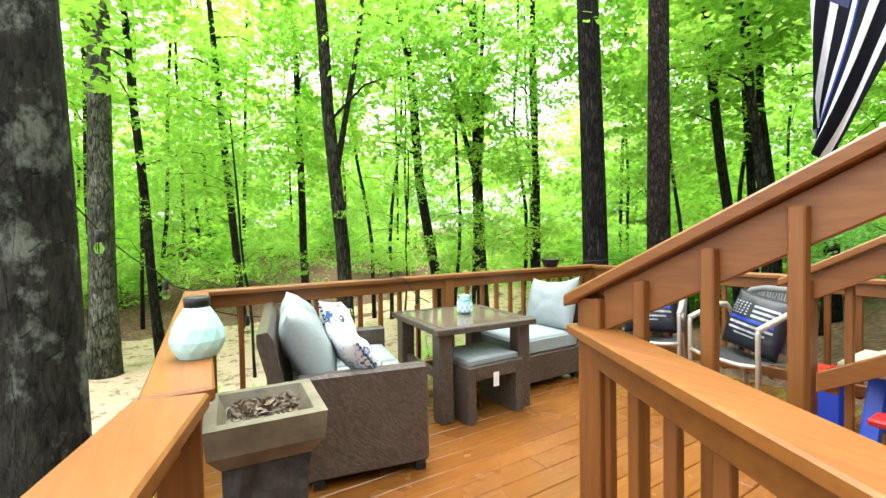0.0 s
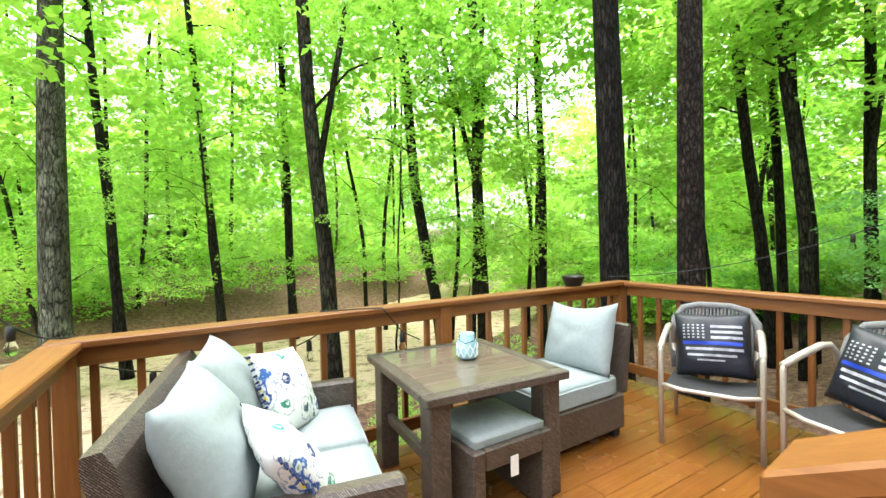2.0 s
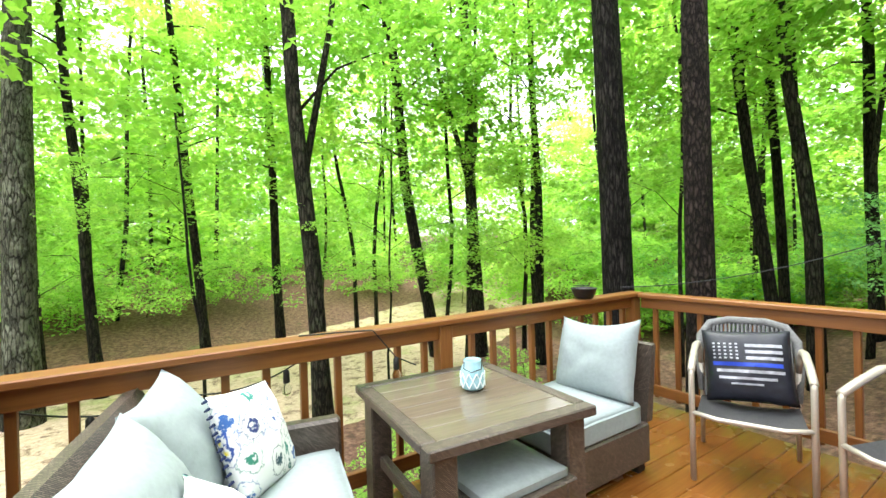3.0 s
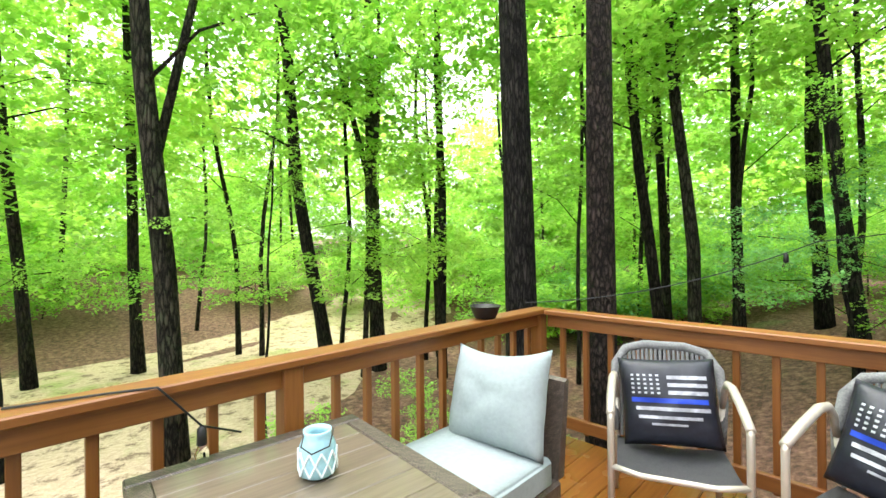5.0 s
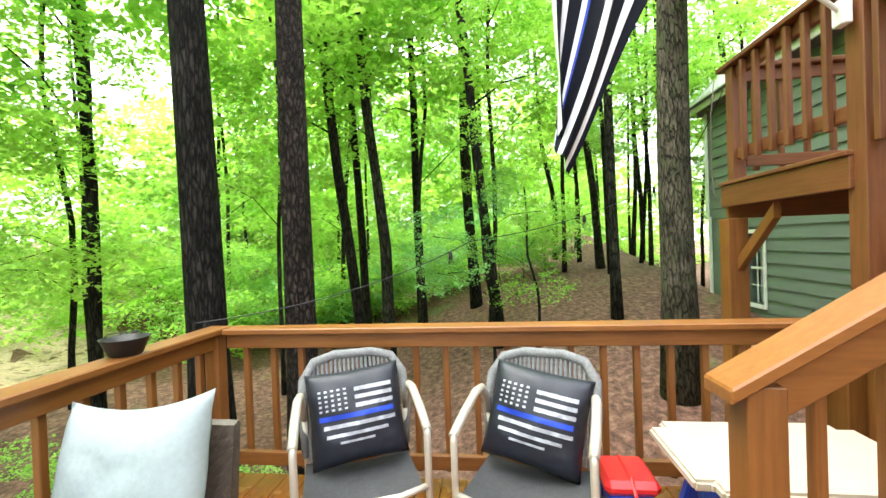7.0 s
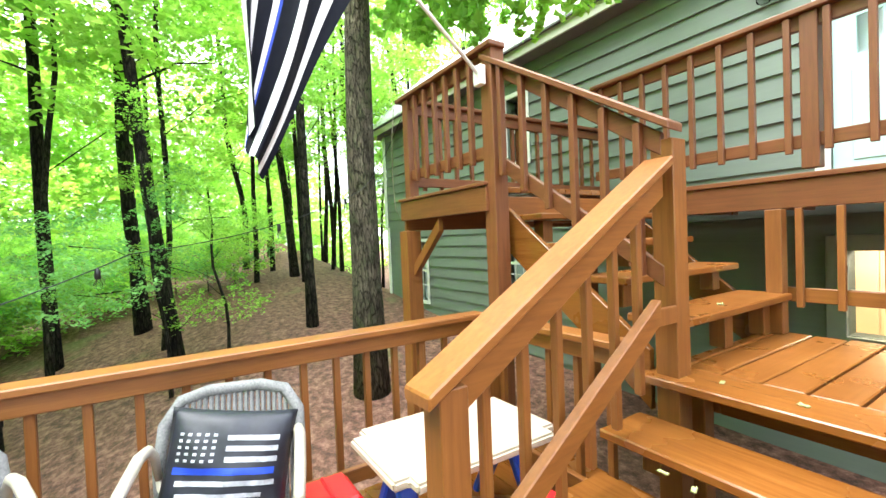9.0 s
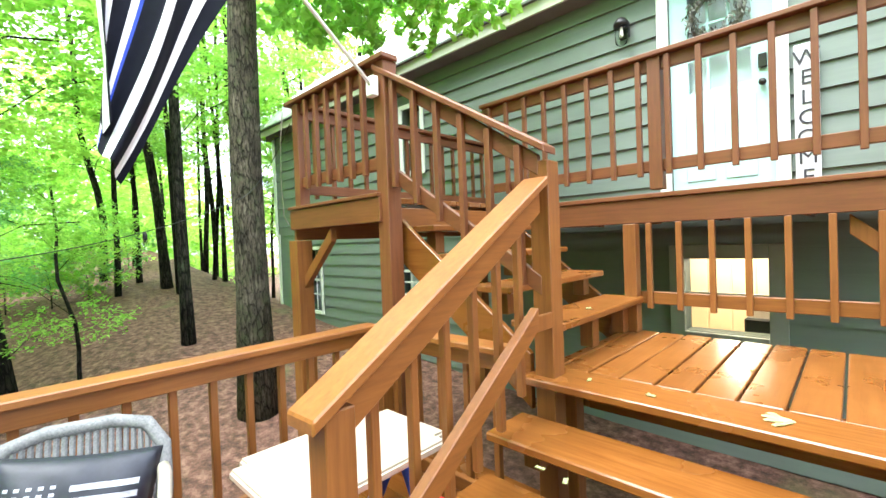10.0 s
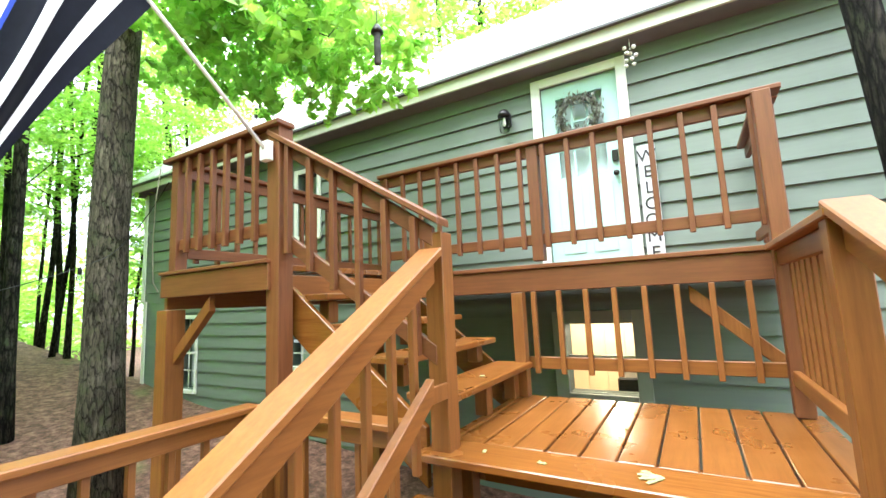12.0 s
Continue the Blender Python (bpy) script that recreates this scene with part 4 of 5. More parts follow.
tree(5.6, -1.88, 0.11, 11, BARK_DARK, "black leaning woodland tree with a drooping side branch", (0.5, 1.0), 0.25, 4, first=4.2, seed=18, crown_set=CROWN_NEAR)
tree(2.86, -3.98, 0.2, 14, BARK_MOSS, "thick mossy grey tree beside the upper deck", (0.2, -0.2), 0.12, 1, first=7, seed=19, sides=20)
tree(6.0, -4.1, 0.1, 11, BARK, "slim grey tree on the leaf-littered slope", (0.1, 0.1), 0.1, 4, first=5, seed=20, crown_set=CROWN_NEAR)
tree(-3.98, -5.8, 0.13, 9, BARK_DARK, "dark tree trunk leaning beside the upper deck", (0.75, 0.1), 0.06, 2, first=6, seed=21, sides=20)

# saplings with flat layers of leaves, and low shrubs close behind the railings
sapling = "young woodland tree with flat layers of bright leaves"
tree(4.9, -1.75, 0.03, 3.6, BARK_DARK, sapling, (-0.3, 0.2), 0.2, 8, crown_set=CROWN_NEAR[:2] + CROWN_DEEP[:1], first=0.9, seed=401, group="saplings", sides=8, limb_len=1.0, crown_scale=0.46)
tree(5.6, -2.6, 0.03, 3.0, BARK_DARK, sapling, (0.2, 0.2), 0.2, 6, crown_set=CROWN_NEAR[:2] + CROWN_DEEP[:1], first=1.0, seed=402, group="saplings", sides=8, limb_len=0.9, crown_scale=0.42)
tree(-0.35, 4.3, 0.025, 4.6, BARK_DARK, sapling, (0.2, 0.1), 0.3, 6, crown_set=CROWN_NEAR[:3], first=2.3, seed=403, group="saplings", sides=8, limb_len=0.9, crown_scale=0.4)
tree(-3.0, 5.6, 0.03, 5.2, BARK_DARK, sapling, (-0.3, 0.2), 0.3, 7, crown_set=CROWN_NEAR[:3], first=2.0, seed=404, group="saplings", sides=8, limb_len=1.1, crown_scale=0.45)
shrub = "small leafy shrub close behind the deck railing"
for k, (x, y, top) in enumerate(((-2.75, 1.6, 0.75), (-1.95, 1.3, 0.9), (-1.2, 1.9, 1.2), (-0.6, 1.25, 0.8), (0.3, 1.7, 1.2), (-3.6, 2.4, 0.7), (0.9, 0.4, 0.8))):
    z = ground_z(x, y)
    t = thing("shrub", (x, y, z), shrub, "shrub", "shrubs behind the railing")
    part("stem", tube([(x, y, z - 0.1), (x + 0.06, y, z + top * 0.5), (x, y + 0.05, z + top)], [0.012, 0.009, 0.004], 6), BARK, t)
    for q in range(3):
        piece("crown", CROWN_NEAR[(k + q) % 3], t, Matrix.Translation((x + 0.2 * math.cos(q * 2.1 + k), y + 0.2 * math.sin(q * 2.1 + k), z + top * (0.55 + 0.2 * q))) @ Euler((0, 0, k + q * 1.7)).to_matrix().to_4x4() @ Matrix.Scale(0.25, 4))

# woodland behind: slim trees whose leaf layers thin out upwards, low bushes, and far woods
woods = "slim woodland tree with layered bright green leaves"
rw = random.Random(5)
made = 0
while made < 58:
    az = radians(rw.uniform(-42, 136))
    d = rw.uniform(13, 30) if made > 22 else rw.uniform(9.0, 15)
    x, y = -2.7 + d * math.sin(az), -2 + d * math.cos(az)
    if (y < -3.2 and x < 9) or (abs(y - 6.6) < 2.6 and x < 2 and d < 16 and made % 3):
        continue
    if 46 < math.degrees(az) < 100 and rw.random() < 0.5:
        continue
    far = d > 17
    top = 2.2 + d * 0.56
    sky_gap = 24 < math.degrees(az) < 50
    tree(x, y, rw.uniform(0.022, 0.05) + d * 0.0018, top + 2.5, BARK_DARK if made % 2 else BARK, woods, (rw.gauss(0, 0.6), rw.gauss(0, 0.4)), 0.35, (4 if sky_gap or az > radians(58) else 5) if not far else (4 if az > radians(58) else 5), crown_set=CROWN_FAR if far else CROWN_MID, first=1.0 if far else (3.2 if az > radians(58) else 1.7), seed=100 + made, group="woodland trees", sides=8, limb_len=1.7 if not far else 2.6, crown_scale=0.55 if sky_gap else 0.66)
    made += 1

bush = "low leafy woodland bush"
made = 0
while made < 80:
    az = radians(rw.uniform(-44, 101))
    d = rw.uniform(8, 27)
    if az > radians(58):
        d = max(d, 14)
    x, y = -2.7 + d * math.sin(az), -2 + d * math.cos(az)
    if (y < -2.6 and x < 10) or (abs(y - 8.2) < 6.4 and x < 6) or (az < radians(40) and d < 16.5):
        continue
    z = ground_z(x, y)
    t = thing("bush", (x, y, z), bush, "bush", "woodland bushes")
    part("stem", tube([(x, y, z - 0.1), (x + 0.1, y, z + 0.5), (x + 0.05, y + 0.1, z + 1.1)], [0.02, 0.014, 0.006], 6), BARK, t)
    for _ in range(3):
        piece("crown", rw.choice(CROWN_DEEP[:1] + CROWN_NEAR if az > radians(58) else CROWN_NEAR + CROWN_NEAR[3:] * 3), t, Matrix.Translation((x + rw.gauss(0, 0.5), y + rw.gauss(0, 0.5), z + rw.uniform(0.5, 1.5))) @ Euler((0, 0, rw.random() * 6.28)).to_matrix().to_4x4() @ Matrix.Scale(rw.uniform(0.6, 1.0) * (1 + d * 0.012), 4))
    made += 1

# trees on the slope past the house corner and behind the roof
for k in range(15):
    x, y = rw.uniform(8.6, 17), rw.uniform(-13, -3.6)
    tree(x, y, rw.uniform(0.06, 0.13), rw.uniform(8, 11), BARK_DARK if k % 2 else BARK, woods, (rw.gauss(0, 0.4), rw.gauss(0, 0.4)), 0.3, 6, crown_set=CROWN_MID, first=2.8, seed=300 + k, group="woodland trees", sides=8, limb_len=1.8, crown_scale=0.58)
for k in range(9):
    x, y = -5 + k * 1.9 + rw.gauss(0, 0.5), rw.uniform(-22, -16.5)
    tree(x, y, 0.16, rw.uniform(15, 18), BARK, "tall leafy tree rising behind the house roof", (rw.gauss(0, 0.4), 0), 0.3, 8, crown_set=CROWN_MID, first=8.0, seed=340 + k, group="trees behind the house", sides=8, limb_len=2.4, crown_scale=1.0)

far_woods = thing("far_woods", (0, 30, 0), "distant bright green woodland closing the view", "woods", kind="structure")
made = 0
while made < 195:
    azd = rw.uniform(-50, 140)
    d = rw.uniform(31, 50)
    az = radians(azd)
    x, y = -2.7 + d * math.sin(az), -2 + d * math.cos(az)
    if y < -14:
        continue
    high = 0.25 if 28 < azd < 52 else 0.36
    z = ground_z(x, y) + (rw.random() ** 1.35 * d * high if made < 105 else rw.uniform(0.01, 0.16) * d)
    piece("crown", rw.choice(CROWN_FAR), far_woods, Matrix.Translation((x, y, z)) @ Euler((rw.gauss(0, 0.2), rw.gauss(0, 0.2), rw.random() * 6.28)).to_matrix().to_4x4() @ Matrix.Scale(rw.uniform(1.1, 1.7), 4))
    made += 1


# ---- furniture ----
def soft_block(x0, y0, z0, x1, y1, z1, r=0.045):
    b = bmesh.new()
    g = bmesh.ops.create_cube(b, size=1)
    bmesh.ops.transform(b, matrix=Matrix.Translation(((x0 + x1) / 2, (y0 + y1) / 2, (z0 + z1) / 2)) @ Matrix.Diagonal((x1 - x0, y1 - y0, z1 - z0, 1)), verts=g["verts"])
    bmesh.ops.subdivide_edges(b, edges=b.edges[:], cuts=6, use_grid_fill=True)
    for v in b.verts:
        u, w = (v.co.x - (x0 + x1) / 2) / (x1 - x0) * 2, (v.co.y - (y0 + y1) / 2) / (y1 - y0) * 2
        if v.co.z > z1 - 0.001:
            v.co.z += 0.022 * (1 - u * u) * (1 - w * w) + 0.006 * noise.noise((v.co.x * 7, v.co.y * 7, 1))
    sharp = [e for e in b.edges if len(e.link_faces) == 2 and e.calc_face_angle(0) > 0.9]
    bmesh.ops.bevel(b, geom=sharp, offset=r * 0.6, segments=3, affect="EDGES", clamp_overlap=True)
    b.normal_update()
    return uv_box(b)


def posed(bm, m):
    bmesh.ops.transform(bm, matrix=m, verts=bm.verts)
    bm.normal_update()
    return bm


sofa = thing("loveseat", (-3.6, -0.75, 0), "brown wicker loveseat with pale grey-blue cushions and floral pillows", "sofa")
SY0, SY1 = -1.36, -0.17
part("base", box(-3.86, SY0 + 0.085, 0.06, -3.14, SY1 - 0.085, 0.33, 0.01), WICKER, sofa)
for y0, y1 in ((SY0, SY0 + 0.08), (SY1 - 0.08, SY1)):
    part("arm", box(-3.8, y0, 0.05, -3.1, y1, 0.6, 0.015), WICKER, sofa)
    for x in (-3.7, -3.15):
        part("foot", box(x - 0.03, y0 + 0.01, 0, x + 0.03, y1 - 0.01, 0.049, 0.004), DARK_METAL, sofa)
bk = bmesh.new()
for dx, dz in ((0, 0),):
    pr = [(-3.78, 0.2), (-3.83, 0.2), (-3.98, 0.79), (-3.98, 0.84), (-3.93, 0.85), (-3.9, 0.8)]
    a = [bk.verts.new((x, SY0 + 0.002, z)) for x, z in pr]
    b = [bk.verts.new((x, SY1 - 0.002, z)) for x, z in pr]
    bk.faces.new(a)
    bk.faces.new(b[::-1])
    for i in range(len(pr)):
        j = (i + 1) % len(pr)
        bk.faces.new((a[i], b[i], b[j], a[j]))
bmesh.ops.recalc_face_normals(bk, faces=bk.faces)
bk.normal_update()
part("backrest", uv_box(bk), WICKER, sofa)
my = (SY0 + SY1) / 2
SOFA_TURN = Matrix.Translation((-3.055, -1.4, 0)) @ Euler((0, 0, radians(-11.5))).to_matrix().to_4x4() @ Matrix.Translation((3.1, 1.38, 0))
for y0, y1 in ((SY0 + 0.09, my - 0.004), (my + 0.004, SY1 - 0.09)):
    part("seat_cushion", soft_block(-3.78, y0, 0.335, -3.12, y1, 0.47), CUSHION, sofa, "", True)
for yc in ((SY0 + my) / 2 + 0.03, (SY1 + my) / 2 - 0.03):
    m = Matrix.Translation((-3.73, yc, 0.7)) @ Euler((0, radians(-26), 0)).to_matrix().to_4x4() @ Euler((0, 0, radians(90))).to_matrix().to_4x4()
    part("back_cushion", posed(pillow(0.58, 0.5, 0.24, 18, 0.02), m), CUSHION, sofa, "", True)

sofa.matrix_basis = SOFA_TURN @ Matrix.Translation(ORIGIN[sofa.name])


def floral_material():
    m, n, l, b = nodes_of("floral_print_fabric")
    tc = n.new("ShaderNodeTexCoord")
    vo = n.new("ShaderNodeTexVoronoi")
    vo.inputs["Scale"].default_value = 9
    l.new(tc.outputs["Object"], vo.inputs["Vector"])
    petal = noise_tex(n, l, 34, 3)
    bent = mixed(n, l, 0.35, vo.outputs["Distance"], petal)
    outline = ramp(n, l, bent, [(0.27, (0, 0, 0)), (0.3, (1, 1, 1)), (0.34, (1, 1, 1)), (0.37, (0, 0, 0)), (0.47, (0, 0, 0)), (0.49, (0.8, 0.8, 0.8)), (0.52, (0, 0, 0))])
    heart = ramp(n, l, bent, [(0.2, (1, 1, 1)), (0.25, (0, 0, 0))])
    sep = n.new("ShaderNodeSeparateColor")
    l.new(vo.outputs["Color"], sep.inputs[0])
    inks = ramp(n, l, sep.outputs[0], [(0.0, (0.02, 0.03, 0.12)), (0.4, (0.03, 0.09, 0.35)), (0.7, (0.03, 0.2, 0.13)), (1.0, (0.02, 0.02, 0.06))])
    hearts = ramp(n, l, sep.outputs[1], [(0.0, (0.8, 0.62, 0.03)), (0.4, (0.75, 0.7, 0.06)), (0.55, (0.06, 0.2, 0.5)), (0.8, (0.2, 0.45, 0.1)), (1.0, (0.03, 0.04, 0.14))])
    c = mixed(n, l, outline, (0.68, 0.69, 0.68), inks)
    l.new(mixed(n, l, heart, c, hearts), b.inputs["Base Color"])
    b.inputs["Roughness"].default_value = 0.85
    return m


FLORAL = floral_material()
NAVY_TRIM = plain("navy_tassel_trim", (0.02, 0.03, 0.08), 0.8, 0, 0.2, 40, 0.2)


def scatter_pillow(x, y, z, w, turn, lean, roll, label):
    t = thing("throw_pillow", (0, 0, 0), label, "pillow", "floral pillows on the loveseat")
    part("cover", pillow(w, w, 0.15, 16), FLORAL, t, "", True)
    for k in range(14):
        for s in (-1, 1):
            u = -w / 2 + w * (k + 0.5) / 14
            part("tassel", tube([(s * w / 2, 0, u), (s * (w / 2 + 0.022), 0.004, u - 0.004)], [0.007, 0.004], 5), NAVY_TRIM, t)
    t.matrix_basis = SOFA_TURN @ Matrix.Translation((x, y, z)) @ Euler((0, 0, radians(turn))).to_matrix().to_4x4() @ Euler((radians(lean), 0, 0)).to_matrix().to_4x4() @ Euler((0, radians(roll), 0)).to_matrix().to_4x4()
    return t


scatter_pillow(-3.47, -0.45, 0.66, 0.42, 66, -24, 10, "white floral throw pillow with yellow and navy flowers on the loveseat")
scatter_pillow(-3.46, -1.14, 0.63, 0.4, 104, -36, -8, "white floral throw pillow with navy tassels leaning on the loveseat arm")

# table
TX0, TX1, TY0, TY1, TZ = -2.715, -1.865, -1.02, -0.12, 0.675
tab = thing("patio_table", ((TX0 + TX1) / 2, (TY0 + TY1) / 2, 0), "wet taupe slatted patio table with brown wicker legs", "table")
for a in ((TX0, TY0, TX1, TY0 + 0.07), (TX0, TY1 - 0.07, TX1, TY1)):
    part("border_board", box(a[0], a[1], TZ - 0.045, a[2], a[3], TZ, 0.006), WICKER, tab)
for a in ((TX0, TX0 + 0.07), (TX1 - 0.07, TX1)):
    part("border_board", box(a[0], TY0 + 0.072, TZ - 0.045, a[1], TY1 - 0.072, TZ, 0.006), WICKER, tab)
for k in range(6):
    w = (TY1 - TY0 - 0.144) / 6
    part("slat", box(TX0 + 0.072, TY0 + 0.073 + k * w, TZ - 0.03, TX1 - 0.072, TY0 + 0.0705 + (k + 1) * w, TZ - 0.003, 0.003), TABLE_TOP, tab)
for x in (TX0 + 0.09, TX1 - 0.09):
    for y in (TY0 + 0.1, TY1 - 0.1):
        part("leg", box(x - 0.055, y - 0.06, 0, x + 0.055, y + 0.06, TZ - 0.047, 0.008), WICKER, tab)
    part("stretcher", box(x - 0.02, TY0 + 0.165, 0.28, x + 0.02, TY1 - 0.165, 0.34, 0.005), WICKER, tab)

tab.rotation_euler = (0, 0, radians(-5))

ott = thing("footstool", (-2.27, -0.8, 0), "low brown wicker stool with a grey cushion under the table", "stool")
OX0, OX1, OY0, OY1 = -2.555, -2.05, -1.06, -0.6
for y0, y1 in ((OY0, OY0 + 0.05), (OY1 - 0.05, OY1)):
    part("apron", box(OX0 + 0.071, y0, 0.3, OX1 - 0.071, y1, 0.4, 0.006), WICKER, ott)
for x0, x1 in ((OX0, OX0 + 0.07), (OX1 - 0.07, OX1)):
    part("side_panel", box(x0, OY0, 0, x1, OY1, 0.4, 0.008), WICKER, ott)
part("cushion", soft_block(OX0 + 0.03, OY0 + 0.03, 0.401, OX1 - 0.03, OY1 - 0.03, 0.44, 0.02), plain("wet_grey_fabric", (0.25, 0.28, 0.28), 0.6, 0, 0.12, 30, 0.3), ott, "", True)
part("care_tag", box(-2.345, OY0 - 0.012, 0.24, -2.295, OY0 - 0.008, 0.34, 0.001), PAPER, ott, "crumpled white care tag")

lc = thing("lounge_chair", (-1.45, -0.48, 0), "armless brown wicker lounge chair with a pale grey-blue cushion", "chair")
part("base", box(-1.86, -0.79, 0.06, -1.06, -0.16, 0.3, 0.012), WICKER, lc)
for x in (-1.8, -1.12):
    for y in (-0.73, -0.22):
        part("foot", box(x - 0.035, y - 0.035, 0, x + 0.035, y + 0.035, 0.058, 0.005), DARK_METAL, lc)
part("seat_cushion", soft_block(-1.87, -0.79, 0.302, -1.14, -0.16, 0.435), CUSHION, lc, "", True)
bk = bmesh.new()
pr = [(-1.08, 0.3), (-1.02, 0.3), (-0.965, 0.75), (-0.975, 0.77), (-1.005, 0.76)]
a = [bk.verts.new((x, -0.78, z)) for x, z in pr]
b = [bk.verts.new((x, -0.17, z)) for x, z in pr]
bk.faces.new(a)
bk.faces.new(b[::-1])
for i in range(len(pr)):
    j = (i + 1) % len(pr)
    bk.faces.new((a[i], b[i], b[j], a[j]))
bmesh.ops.recalc_face_normals(bk, faces=bk.faces)
bk.normal_update()
part("backrest", uv_box(bk), WICKER, lc)
part("back_cushion", posed(pillow(0.6, 0.52, 0.22, 20, 0.04), Matrix.Translation((-1.15, -0.47, 0.655)) @ Euler((0, radians(19), 0)).to_matrix().to_4x4() @ Euler((0, 0, radians(-90))).to_matrix().to_4x4() @ Euler((0, radians(-5), 0)).to_matrix().to_4x4()), CUSHION, lc, "plump pale grey-blue back cushion", True)


def armchair(x, y, turn, label):
    t = thing("patio_armchair", (0, 0, 0), label, "chair", "grey armchairs by the railing")
    for s in (-1, 1):
        part("front_leg", tube([(s * 0.275, -0.28, 0), (s * 0.275, -0.285, 0.62), (s * 0.275, -0.275, 0.65)], 0.016, 8), ALU, t, "", True)
        part("armrest", tube([(s * 0.275, -0.29, 0.645), (s * 0.275, -0.15, 0.69), (s * 0.27, 0.0, 0.735), (s * 0.262, 0.06, 0.735), (s * 0.255, 0.1, 0.69), (s * 0.25, 0.115, 0.6)], [0.02, 0.021, 0.021, 0.02, 0.017, 0.014], 8), ALU, t, "", True)
        part("back_leg", tube([(s * 0.25, 0.12, 0.6), (s * 0.245, 0.14, 0.4), (s * 0.26, 0.3, 0)], 0.014, 8), ALU, t, "", True)
    part("front_bar", tube([(-0.275, -0.285, 0.4), (-0.15, -0.305, 0.385), (0.15, -0.305, 0.385), (0.275, -0.285, 0.4)], 0.014, 8), ALU, t, "", True)
    rim = [(-0.25, 0.1, 0.42), (-0.262, 0.15, 0.62), (-0.255, 0.22, 0.76), (-0.2, 0.26, 0.84), (-0.1, 0.275, 0.865), (0.1, 0.275, 0.865), (0.2, 0.26, 0.84), (0.255, 0.22, 0.76), (0.262, 0.15, 0.62), (0.25, 0.1, 0.42)]
    part("back_rim", tube(rim, [0.014, 0.022, 0.025, 0.026, 0.026, 0.026, 0.026, 0.025, 0.022, 0.014], 10), GREY_ROPE, t, "grey woven rim", True)
    st = bmesh.new()
    g = [[st.verts.new((-0.25 + 0.5 * i / 8, -0.29 + 0.41 * j / 6, 0.405 - 0.03 * math.sin(math.pi * i / 8) - 0.02 * j / 6)) for j in range(7)] for i in range(9)]
    for i in range(8):
        for j in range(6):
            st.faces.new((g[i][j], g[i + 1][j], g[i + 1][j + 1], g[i][j + 1]))
    bmesh.ops.solidify(st, geom=st.faces[:], thickness=0.012)
    part("seat", st, GREY_SLING, t)
    cord = mesh_of("cord", tube([(0, 0.125, 0.42), (0, 0.185, 0.63), (0, 0.268, 0.855)], 0.0095, 5), GREY_ROPE)
    for k in range(21):
        u = -0.225 + 0.45 * k / 20
        drop = 0.0 if abs(u) < 0.12 else (abs(u) - 0.12) * 0.45
        piece("cord", cord, t, Matrix.Translation((u, 0, 0)) @ Matrix.Diagonal((1, 1, 1, 1)) @ Matrix.Translation((0, -drop * 0.4, -drop * 0.6)))
    t.matrix_basis = Matrix.Translation((x, y, 0)) @ Euler((0, 0, radians(turn))).to_matrix().to_4x4()
    return t


def flag_pillow(x, y, turn, roll, label):
    t = thing("throw_pillow", (0, 0, 0), label, "pillow", "black flag pillows on the armchairs")
    w, h, th = 0.46, 0.44, 0.17
    part("cover", pillow(w, h, th, 20), NAVY, t, "", True)
    for k, (u0, u1, v0, v1, mt) in enumerate(((-0.02, 0.78, 0.5, 0.585, PRINT_WHITE), (-0.02, 0.78, 0.33, 0.415, PRINT_WHITE), (-0.02, 0.78, 0.16, 0.245, PRINT_WHITE), (-0.78, 0.76, -0.03, 0.075, BLUE_CLOTH), (-0.7, 0.78, -0.2, -0.12, PRINT_WHITE), (-0.66, 0.6, -0.38, -0.31, PRINT_WHITE), (-0.4, 0.3, -0.52, -0.47, PRINT_WHITE))):
        part("stripe", pillow_patch(u0, u1, v0, v1, w, h, th, 10), mt, t)
    star = [pillow_patch(-0.76 + 0.13 * i, -0.7 + 0.13 * i, 0.16 + 0.1 * j, 0.205 + 0.1 * j, w, h, th, 2) for i in range(5) for j in range(5)]
    for s in star:
        part("star", s, PRINT_WHITE, t)
    t.matrix_basis = Matrix.Translation((x, y, 0)) @ Euler((0, 0, radians(turn))).to_matrix().to_4x4() @ Matrix.Translation((0, 0.06, 0.62)) @ Euler((radians(-17), 0, 0)).to_matrix().to_4x4() @ Euler((0, radians(roll), 0)).to_matrix().to_4x4()


CHAIRS = "grey woven patio armchair with champagne metal frame by the railing"
armchair(-0.585, -1.134, -67.8, CHAIRS)
flag_pillow(-0.585, -1.134, -67.8, -4, "black pillow printed with a striped flag and one blue stripe")
armchair(-0.61, -1.96, -106.3, CHAIRS)
flag_pillow(-0.61, -1.96, -106.3, 9, "black pillow printed with a striped flag and one blue stripe")

# play table and cooler
pt = thing("play_table", (-0.63, -2.97, 0), "small cream plastic table with rounded corners and blue legs", "table")
tb = box(-0.94, -3.42, 0.475, -0.32, -2.52, 0.52, 0)
bmesh.ops.bevel(tb, geom=[e for e in tb.edges if abs(e.verts[0].co.z - e.verts[1].co.z) > 0.02], offset=0.07, segments=4, affect="EDGES")
bmesh.ops.bevel(tb, geom=[e for e in tb.edges if e.calc_face_angle(0) > 0.9], offset=0.012, segments=2, affect="EDGES")
part("tabletop", tb, PLASTIC_W, pt)
for y in (-3.3, -2.66):
    part("leg_frame", beam((-0.9, y, 0.02), (-0.66, y, 0.47), 0.09, 0.05, 0.01), PLASTIC_B, pt)
    part("leg_frame", beam((-0.36, y, 0.02), (-0.6, y, 0.47), 0.09, 0.05, 0.01), PLASTIC_B, pt)
